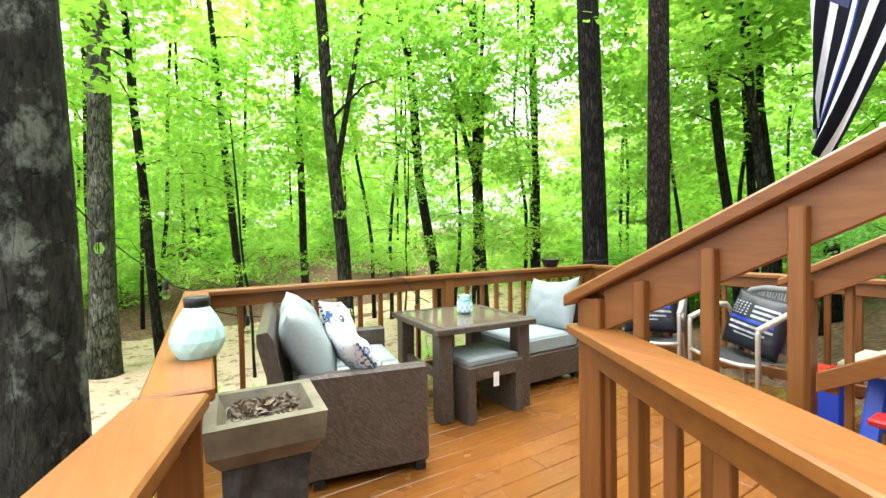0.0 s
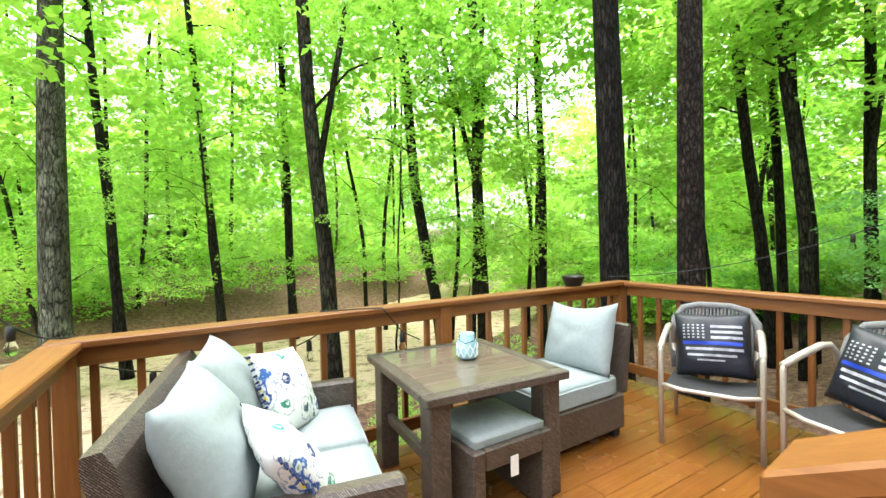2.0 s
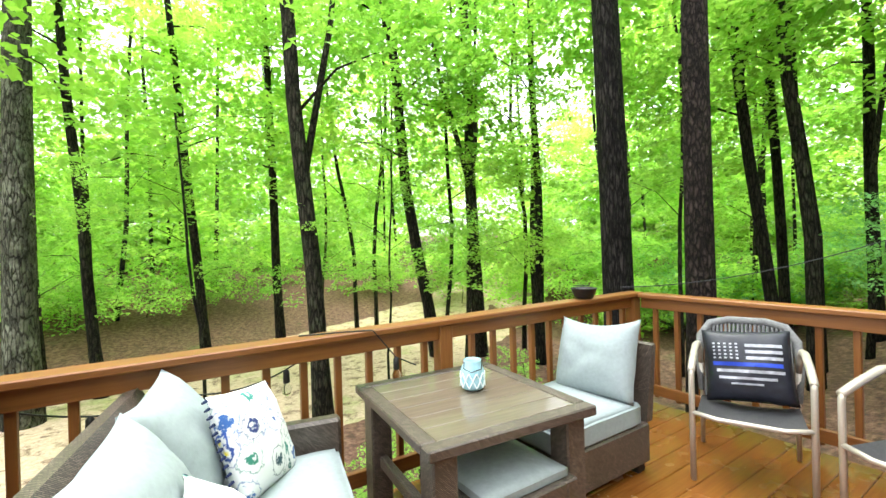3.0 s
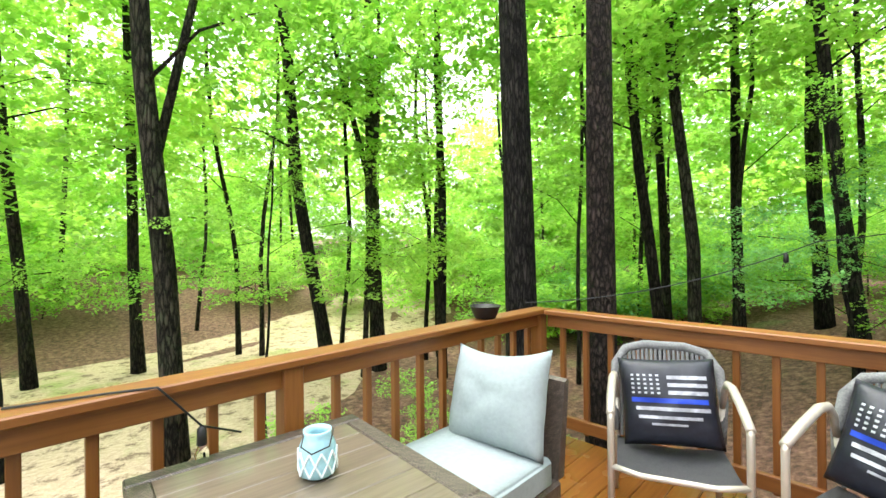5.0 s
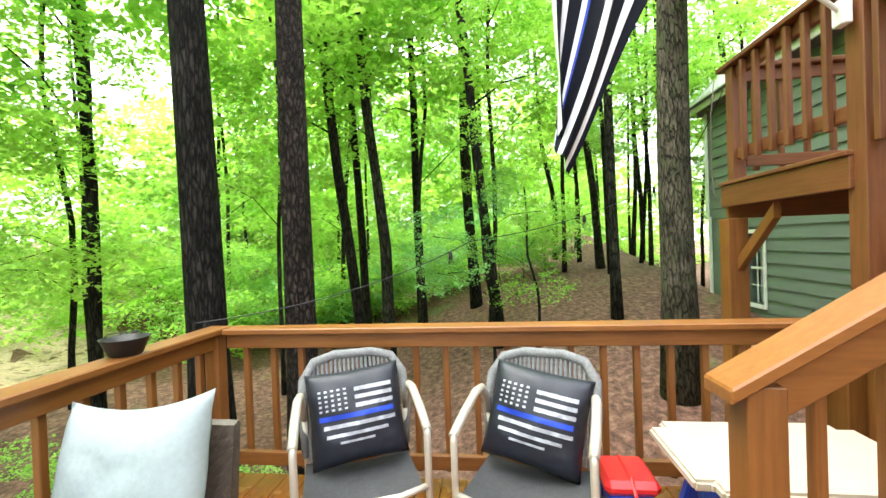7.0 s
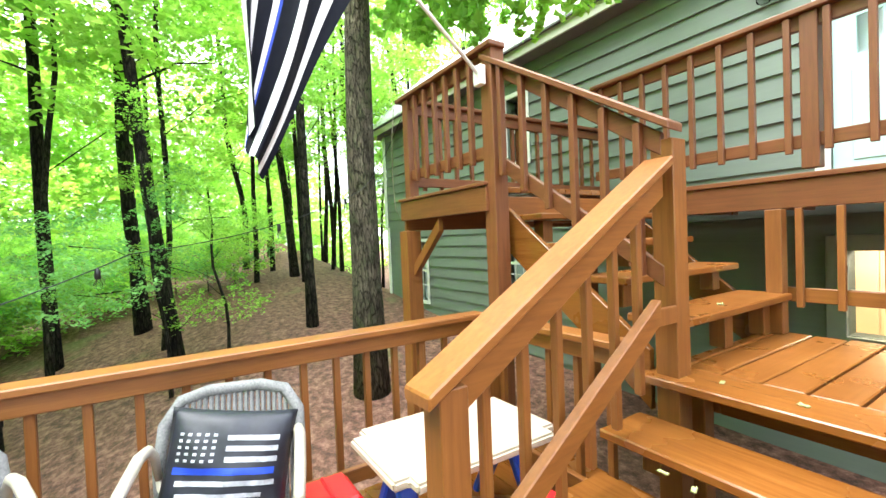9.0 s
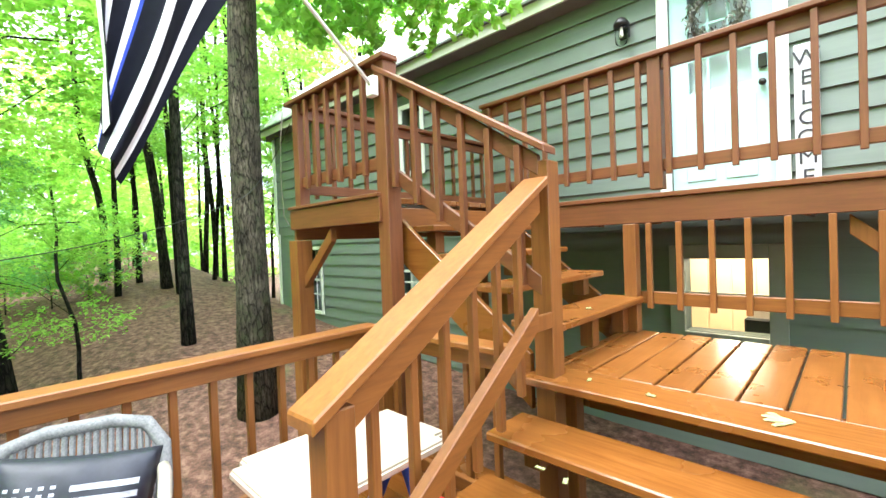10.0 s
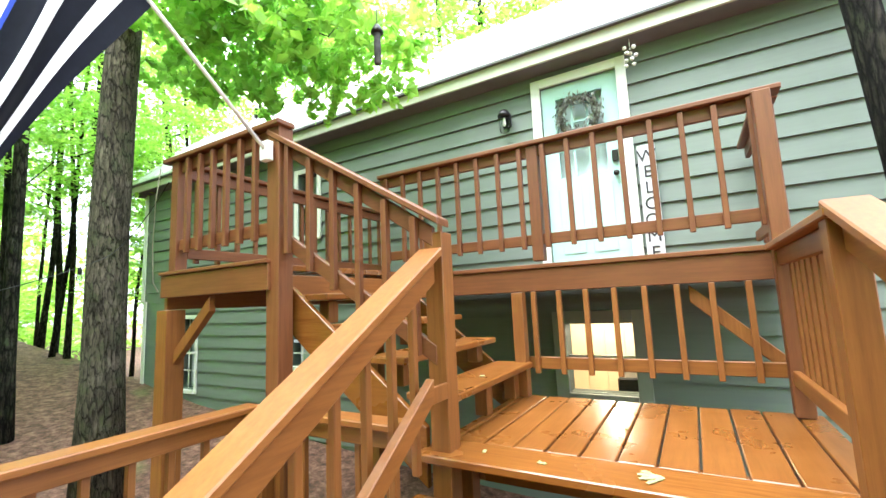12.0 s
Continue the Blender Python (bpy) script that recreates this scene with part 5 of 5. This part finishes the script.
part("bench", box(-1.16, -3.25, 0.27, -0.99, -2.72, 0.31, 0.012), PLASTIC_R, pt, "red plastic bench seat")
part("bench_leg", box(-1.12, -3.1, 0.0, -1.03, -2.86, 0.268, 0.01), PLASTIC_B, pt)
co = thing("cooler", (-0.5, -2.36, 0), "small blue cooler with a red lid on the deck", "cooler")
part("body", box(-0.62, -2.48, 0, -0.38, -2.27, 0.3, 0.02), PLASTIC_B, co)
part("lid", box(-0.635, -2.495, 0.302, -0.365, -2.255, 0.37, 0.025), PLASTIC_R, co, "red lid")
part("handle", tube([(-0.64, -2.375, 0.26), (-0.66, -2.375, 0.33), (-0.6, -2.375, 0.375), (-0.4, -2.375, 0.375), (-0.34, -2.375, 0.33), (-0.36, -2.375, 0.26)], 0.008, 6), PLASTIC_R, co)

# fire column with debris
fp = thing("fire_column", (-3.99, -1.69, 0), "dark stone-look fire column with a square bowl of leaves", "fire pit")
cx, cy = -3.99, -1.69
fb = bmesh.new()
rings = []
for z, h in ((0, 0.135), (0.08, 0.135), (0.3, 0.125), (0.5, 0.135), (0.56, 0.14)):
    n8 = 12
    rings.append([fb.verts.new((cx + h * sx + 0.012 * noise.noise((sx * 3, sy * 3, z * 9)), cy + h * sy + 0.012 * noise.noise((sy * 3, sx * 3, z * 9 + 5)), z)) for sx, sy in [(-1 + 2 * i / n8, -1) for i in range(n8)] + [(1, -1 + 2 * i / n8) for i in range(n8)] + [(1 - 2 * i / n8, 1) for i in range(n8)] + [(-1, 1 - 2 * i / n8) for i in range(n8)]])
for r0, r1 in zip(rings, rings[1:]):
    for i in range(len(r0)):
        fb.faces.new((r0[i], r0[(i + 1) % len(r0)], r1[(i + 1) % len(r0)], r1[i]))
part("column", fb, STONE, fp)
bw = bmesh.new()
prof = [(0.14, 0.562), (0.18, 0.62), (0.19, 0.715), (0.15, 0.717), (0.125, 0.665), (0.0, 0.66)]
rr = [[bw.verts.new((cx + h * sx, cy + h * sy, z)) for sx, sy in ((-1, -1), (1, -1), (1, 1), (-1, 1))] for h, z in prof[:-1]]
for r0, r1 in zip(rr, rr[1:]):
    for i in range(4):
        bw.faces.new((r0[i], r0[(i + 1) % 4], r1[(i + 1) % 4], r1[i]))
bw.faces.new(rr[-1])
bw.faces.new(rr[0][::-1])
part("bowl", bw, STONE_RIM, fp, "olive square stone bowl")
DEAD = leaf_material("dead_leaves", (0.05, 0.03, 0.02), (0.24, 0.16, 0.1), 0.1)
dv, df = [], []
rd = random.Random(3)
for _ in range(240):
    p = Vector((cx + rd.uniform(-0.115, 0.115), cy + rd.uniform(-0.115, 0.115), 0.67 + rd.random() * 0.03))
    e = Euler((rd.gauss(0, 0.5), rd.gauss(0, 0.5), rd.random() * 6.3)).to_matrix()
    k = len(dv)
    for q in ((-0.02, 0, 0), (0, -0.01, 0.004), (0.022, 0, -0.002), (0, 0.01, 0.004)):
        dv.append(p + e @ Vector(q) - Vector((-3.99, -1.69, 0)))
    df.append((k, k + 1, k + 2, k + 3))
me = bpy.data.meshes.new("dead_leaves")
me.from_pydata(dv, [], df)
me.materials.append(DEAD)
o = tagged(new("dead_leaves", me), "curled brown leaves in the bowl", kind="stuff")
o.parent = fp
fp.location = (-3.975, -1.8, 0)
fp.rotation_euler = (0, 0, radians(-5))

# vase on the left railing, jar on the table, iron pot on the far railing
vs_ = thing("vase", (-4.182, -1.995, 0.961), "faceted pale aqua ceramic vase with a dark neck on the railing", "vase")
prof = [(0.055, 0.0), (0.069, 0.025), (0.075, 0.05), (0.068, 0.085), (0.052, 0.115), (0.034, 0.145)]
vb = bmesh.new()
rings = [[vb.verts.new((-4.182 + r * math.cos(6.283 * (s + 0.5 * (k % 2)) / 12), -1.995 + r * math.sin(6.283 * (s + 0.5 * (k % 2)) / 12), 0.961 + z)) for s in range(12)] for k, (r, z) in enumerate(prof)]
for k, (r0, r1) in enumerate(zip(rings, rings[1:])):
    for s in range(12):
        if k % 2 == 0:
            vb.faces.new((r0[s], r0[(s + 1) % 12], r1[s]))
            vb.faces.new((r0[(s + 1) % 12], r1[(s + 1) % 12], r1[s]))
        else:
            vb.faces.new((r0[s], r1[(s + 1) % 12], r1[s]))
            vb.faces.new((r0[s], r0[(s + 1) % 12], r1[(s + 1) % 12]))
vb.faces.new(rings[0][::-1])
vb.faces.new(rings[-1])
part("body", vb, AQUA, vs_)
part("neck", lathe([(0.034, 1.105), (0.036, 1.133), (0.028, 1.136), (0.022, 1.118)], 16, (-4.182, -1.995, 0)), DARK_METAL, vs_, "dark metal neck", True)

jar = thing("lantern_jar", (-2.21, -0.53, TZ), "pale aqua lattice glass jar with a wire handle on the table", "jar")
jb = lathe([(0.045, 0.003), (0.058, 0.012), (0.062, 0.05), (0.06, 0.1), (0.05, 0.125), (0.044, 0.14), (0.047, 0.152), (0.04, 0.152), (0.038, 0.13), (0.05, 0.1), (0.05, 0.03), (0.01, 0.02)], 28, (-2.21, -0.53, TZ))
part("glass", jb, AQUA_GLASS, jar, "", True)
LATTICE = plain("white_lattice_relief", (0.72, 0.8, 0.82), 0.35, 0, 0.05, 20, 0.05)
for s in range(10):
    for dr in (-1, 1):
        pts = [(-2.21 + 0.0625 * math.cos(6.283 * s / 10 + dr * f * 0.63), -0.53 + 0.0625 * math.sin(6.283 * s / 10 + dr * f * 0.63), TZ + 0.018 + f * 0.075) for f in (0, 0.33, 0.66, 1.0)]
        part("lattice_bar", tube(pts, 0.0035, 5), LATTICE, jar)
part("wire_handle", tube([(-2.26, -0.53, TZ + 0.146), (-2.28, -0.55, TZ + 0.12), (-2.27, -0.6, TZ + 0.11), (-2.21, -0.605, TZ + 0.118), (-2.16, -0.55, TZ + 0.146)], 0.0025, 5), DARK_METAL, jar)

pot = thing("iron_pot", (-0.72, -0.05, 0.965), "small black cast iron pot on the deck railing", "pot")
part("bowl", lathe([(0.06, 0.966), (0.07, 0.971), (0.1, 1.044), (0.105, 1.049), (0.098, 1.049), (0.064, 0.984), (0.01, 0.979)], 24, (-0.72, -0.05, 0)), DARK_METAL, pot, "", True)
part("bail", tube([(-0.815, -0.05, 1.046), (-0.82, -0.03, 1.06), (-0.72, 0.045, 1.062), (-0.62, -0.03, 1.06), (-0.625, -0.05, 1.046)], 0.003, 5), DARK_METAL, pot)

# ---- flag on its pole ----
flag = thing("flag_on_pole", (-0.13, -3.62, 2.5), "black and white striped flag with one blue stripe on white pole", "flag")
PB, PT = Vector((-0.13, -3.6, 2.54)), Vector((-0.11, -2.1, 3.82))
part("pole", tube([PB, PB.lerp(PT, 0.5), PT], [0.013, 0.012, 0.01], 10), WHITE_TRIM, flag, "", True)
part("bracket", box(-0.17, -3.628, 2.47, -0.09, -3.58, 2.6, 0.006), WHITE_TRIM, flag)
part("finial", lathe([(0.004, 0), (0.016, 0.012), (0.018, 0.025), (0.01, 0.04)], 12, PT), WHITE_TRIM, flag, "", True)
fl = bmesh.new()
NS, NF = 39, 30


def flag_point(s, f):
    h = PB.lerp(PT, 0.46 + 0.49 * s)
    drop = 1.66 * f * (0.8 + 0.2 * s)
    pull = (1 - s) * 0.7 * f
    fold = 0.075 * math.sin(s * 11 + f * 1.5) * f ** 0.6 + 0.03 * math.sin(s * 23 + f * 5) * f
    return Vector((h.x + fold, h.y + pull + 0.03 * math.sin(f * 5 + s * 6) * f, h.z - drop))


g = [[fl.verts.new(flag_point(i / NS, j / NF)) for j in range(NF + 1)] for i in range(NS + 1)]
for i in range(NS):
    for j in range(NF):
        fc = fl.faces.new((g[i][j], g[i + 1][j], g[i + 1][j + 1], g[i][j + 1]))
        st_ = i // 4
        fc.material_index = 1 if st_ % 2 and i % 4 < 3 else 0
        if st_ == 5 and i % 4 < 1:
            fc.material_index = 2
        if st_ >= 6 and j < NF * 0.38:
            fc.material_index = 3
            if i % 3 == 1 and j % 2 == 0:
                fc.material_index = 1
        fc.smooth = True
part("cloth", fl, [BLACK_CLOTH, WHITE_CLOTH, BLUE_CLOTH, plain("navy_canton_cloth", (0.012, 0.02, 0.09), 0.6, 0, 0.2, 20, 0.1)], flag)

# ---- house details ----
wr = thing("wreath", (-1.53, Y_WALL + 0.03, UP + 1.68), "round dried leaf wreath hanging on the aqua door", "wreath")
WC = Vector((-1.53, Y_WALL + 0.03, UP + 1.68))
part("ring", tube([WC + Vector((0.2 * math.cos(a), 0, 0.2 * math.sin(a))) for a in (6.283 * k / 24 for k in range(25))], 0.028, 8, None, False), WREATH, wr)
dv, df = [], []
for k in range(420):
    a = rd.random() * 6.283
    r = 0.2 + rd.gauss(0, 0.035)
    p = Vector((r * math.cos(a), 0.03 + rd.gauss(0, 0.018), r * math.sin(a))) + WC - ORIGIN[wr.name]
    e = Euler((rd.random() * 6, rd.random() * 6, rd.random() * 6)).to_matrix()
    n0 = len(dv)
    for q in ((-0.03, 0, 0), (0, -0.012, 0.004), (0.034, 0, 0), (0, 0.012, 0.004)):
        dv.append(p + e @ Vector(q))
    df.append((n0, n0 + 1, n0 + 2, n0 + 3))
me = bpy.data.meshes.new("wreath_leaves")
me.from_pydata(dv, [], df)
me.materials.append(leaf_material("dried_grey_leaves", (0.06, 0.055, 0.045), (0.4, 0.37, 0.33), 0.1))
o = tagged(new("leaves", me), "grey and cream dried leaves", kind="stuff")
o.parent = wr

wlm = thing("wall_lantern", (-0.715, Y_WALL + 0.02, 3.5), "black wall lantern with a clear glass shade beside the door", "lamp")
LX, LZ = -0.715, 3.6
part("backplate", box(LX - 0.05, Y_WALL + 0.012, LZ - 0.06, LX + 0.05, Y_WALL + 0.03, LZ + 0.1, 0.006), DARK_METAL, wlm)
part("arm", tube([(LX, Y_WALL + 0.03, LZ + 0.06), (LX, Y_WALL + 0.1, LZ + 0.1)], 0.01, 8), DARK_METAL, wlm)
part("hood", lathe([(0.075, LZ + 0.03), (0.075, LZ + 0.06), (0.05, LZ + 0.1), (0.02, LZ + 0.12)], 18, (LX, Y_WALL + 0.12, 0)), DARK_METAL, wlm, "", True)
part("glass_shade", lathe([(0.03, LZ - 0.16), (0.055, LZ - 0.14), (0.06, LZ - 0.05), (0.055, LZ + 0.028)], 18, (LX, Y_WALL + 0.12, 0)), GLASS, wlm, "clear glass shade", True)
part("bulb", lathe([(0.012, LZ - 0.08), (0.02, LZ - 0.06), (0.014, LZ - 0.01), (0.012, LZ + 0.02)], 12, (LX, Y_WALL + 0.12, 0)), WHITE_TRIM, wlm, "", True)

sg = thing("welcome_sign", (-2.15, Y_WALL + 0.06, UP), "tall whitewashed board reading WELCOME leaning by the door", "sign")
SGX = -2.15
part("board", box(SGX - 0.08, Y_WALL + 0.05, UP + 0.001, SGX + 0.08, Y_WALL + 0.07, UP + 1.2, 0.004), SIGN, sg)
for k, ch in enumerate("WELCOME"):
    cu = bpy.data.curves.new("letter", "FONT")
    cu.body, cu.size, cu.align_x, cu.extrude = ch, 0.17, "CENTER", 0.002
    lo = bpy.data.objects.new("letter", cu)
    scene.collection.objects.link(lo)
    dg = bpy.context.evaluated_depsgraph_get()
    me = bpy.data.meshes.new_from_object(lo.evaluated_get(dg))
    bpy.data.objects.remove(lo)
    me.materials.clear()
    me.materials.append(INK)
    o = new("letter", me)
    o.parent = sg
    o.matrix_basis = Matrix.Translation(Vector((SGX, Y_WALL + 0.073, UP + 1.03 - 0.16 * k)) - ORIGIN[sg.name]) @ Euler((radians(90), 0, radians(180))).to_matrix().to_4x4()

hd = thing("hanging_ornament", (-2.11, Y_WALL + 0.18, 4.0), "small twig and bead ornament hanging under the eave", "ornament")
part("cord", tube([(-2.11, Y_WALL + 0.18, 4.064), (-2.11, Y_WALL + 0.18, 3.95)], 0.003, 5), PAPER, hd)
for k in range(9):
    a = k * 2.4
    c = Vector((-2.11 + 0.05 * math.cos(a), Y_WALL + 0.18 + 0.04 * math.sin(a), 3.98 - 0.025 * k))
    part("bead", lathe([(0.004, -0.02), (0.02, -0.008), (0.02, 0.01), (0.004, 0.02)], 8, c), PAPER, hd, "", True)


# ---- string lights ----
def string_light(points, label, bulbs=(), sag=0.12):
    t = thing("string_light", points[0], label, "string lights", "string lights")
    pts = []
    for a, b in zip(points, points[1:]):
        a, b = Vector(a), Vector(b)
        for k in range(10):
            f = k / 10
            pts.append(a.lerp(b, f) - Vector((0, 0, sag * 4 * f * (1 - f))))
    pts.append(Vector(points[-1]))
    part("cable", tube(pts, 0.004, 6), DARK_METAL, t)
    for f in bulbs:
        p = pts[int(f * (len(pts) - 1))]
        so = part("socket", lathe([(0.012, -0.07), (0.018, -0.065), (0.016, -0.01), (0.006, 0.0)], 10, p), DARK_METAL, t, "", True)
        part("bulb", lathe([(0.003, -0.135), (0.02, -0.125), (0.026, -0.1), (0.014, -0.071)], 10, p), GLASS, so, "clear glass bulb", True)
    return t


string_light([(-4.6, -1.36, 2.0), (-4.7, -0.6, 1.55), (-4.35, -0.1, 1.12), (-4.1, 0.0, 0.972)], "black cable with clear bulbs hung from the tree to the railing", (0.1, 0.45, 0.75), 0.05)
string_light([(-4.2, 0.01, 0.9), (-3.4, 0.01, 0.75), (-2.75, 0.0, 0.96)], "black cable with bulbs drooping along the railing", (0.25, 0.8), 0.08)
string_light([(-2.95, -0.03, 0.97), (-2.72, -0.09, 0.97), (-2.58, -0.126, 0.966), (-2.45, -0.14, 0.8), (-2.3, -0.1, 0.72)], "black cable end lying over the deck railing", (0.75,), 0.0)
string_light([(-0.1, 0.05, 1.0), (1.2, -1.6, 1.45), (2.72, -3.85, 2.1), (1.05, -3.62, 2.55)], "thin cable with small bulbs strung between rail, tree and upper deck", (0.3, 0.5, 0.64), 0.1)

# ---- fallen leaf cluster on the landing ----
lf_ = thing("fallen_leaf", (-2.24, -3.84, LAND), "pale green fallen leaf sprig on the landing", "leaf")
for k in range(4):
    a = -0.5 + 0.5 * k
    part("leaflet", posed(pillow(0.1, 0.016, 0.006, 6), Matrix.Translation((-2.24 + 0.05 * math.cos(a), -3.84 + 0.02 * k - 0.03, LAND + 0.006)) @ Euler((radians(90), 0, a)).to_matrix().to_4x4()), plain("pale_leaf", (0.36, 0.38, 0.16), 0.6, 0, 0.1, 20, 0.1) if k == 0 else bpy.data.materials["pale_leaf"], lf_)

bits = random.Random(17)
chip = posed(pillow(0.045, 0.02, 0.005, 5), Euler((radians(90), 0, 0)).to_matrix().to_4x4())
chip_mesh = mesh_of("petal", chip, bpy.data.materials["pale_leaf"], True)
for x, y, z in ((-1.5, -3.3, R1 * 3), (-1.62, -3.28, R1 * 3), (-1.75, -3.82, LAND), (-1.45, -3.86, LAND), (-2.02, -4.5, LAND - 0.003), (-1.2, -4.4, 1.04), (-2.3, -3.35, R1 * 3), (-1.9, -3.06, R1 * 2)):
    o = tagged(new("petal", chip_mesh), "small pale fallen petal on the wet boards", "leaf", "petals on the steps")
    o.matrix_basis = Matrix.Translation((x, y, z + 0.004)) @ Euler((0, 0, bits.random() * 6.28)).to_matrix().to_4x4()

# ---- loose cable at the corner of the upper platform ----
loop = thing("cable", (UDL + 0.05, UDF, PU + 0.8), "thin pale cable looped down the platform corner", "cable")
part("strand", tube([(UDL + 0.06, UDF + 0.05, PU + 0.86), (UDL + 0.1, UDF + 0.06, PU + 0.6), (UDL + 0.12, UDF + 0.06, PU + 0.25), (UDL + 0.09, UDF + 0.06, PU - 0.05), (UDL + 0.03, UDF + 0.05, PU - 0.12)], 0.004, 6), STONE_RIM, loop, "", True)

# ---- overhanging oak spray above the upper deck ----
feeder = thing("hanging_feeder", (-0.43, -4.4, 3.5), "small dark hanging feeder with a grey tube", "feeder")
part("tube", lathe([(0.02, 3.42), (0.028, 3.43), (0.028, 3.68), (0.02, 3.69)], 14, (-0.43, -4.4, 0)), STONE, feeder, "grey tube", True)
part("roof", lathe([(0.05, 3.69), (0.048, 3.71), (0.02, 3.76), (0.006, 3.77)], 14, (-0.43, -4.4, 0)), DARK_METAL, feeder, "dark dome roof", True)
part("hanger", tube([(-0.43, -4.4, 3.77), (-0.42, -4.41, 3.95), (-0.2, -4.44, 4.1), (0.2, -4.5, 3.955)], 0.004, 6), DARK_METAL, feeder)
oak = thing("oak_branch", (1.6, -3.9, 4.3), "hanging oak branch with deep green leaves above the deck", "branch")
part("twig", tube([(2.86, -4.0, 5.3), (1.9, -4.3, 4.9), (1.0, -4.4, 4.45), (0.2, -4.5, 3.95)], [0.03, 0.022, 0.014, 0.005], 7), BARK, oak)
OAKL = with_mat(leaf_spray(16, 40, 0.75, 0.12, 0.4, 31, 0.6), LEAF, "leaves")
for k, (x, y, z) in enumerate(((1.9, -4.3, 5.0), (1.2, -4.4, 4.7), (0.7, -4.3, 4.55), (0.2, -4.5, 4.15), (1.5, -4.0, 5.3), (2.3, -4.2, 5.4), (1.9, -4.6, 4.5), (1.25, -4.8, 4.25), (2.5, -4.7, 4.7), (0.75, -5.0, 4.2), (0.3, -5.3, 4.2))):
    piece("crown", OAKL, oak, Matrix.Translation((x, y, z)) @ Euler((0.2 * k, 0.3, k * 1.3)).to_matrix().to_4x4())

# ---- deck boards ----
deck = thing("floor", (-2, -1.8, 0), "wet orange-brown stained wooden deck boards", "floor", kind="structure")
step = 0.143
bmw = [0.138]
k = 0
y = -0.02
while y > -3.9:
    left = DECK_L - 0.02 if y > -2.4 else DECK_L - 0.02 + (y + 2.4) * 0.285
    right = 0.03
    x = left
    cuts = [left, left + 1.9 + 1.1 * ((k * 7 + 1) % 3) / 3, right]
    for a, b in zip(cuts, cuts[1:]):
        part("plank", box(a + 0.002, y - 0.1405, -0.031, b - 0.002, y, 0.0, 0.005), WOOD_X, deck)
    y -= step
    k += 1
wk = thing("walkway_floor", (-4.6, -5, 0), "stained boards of the walkway onto the deck", "walkway", kind="structure")
while y > -6.3:
    sh = (y + 2.4) * 0.285
    part("plank", box(DECK_L - 0.02 + sh, y - 0.1405, -0.031, rf.x + 0.12 + (y + 2.4) * 0.386, y, 0.0, 0.004), WOOD_X, wk)
    y -= step
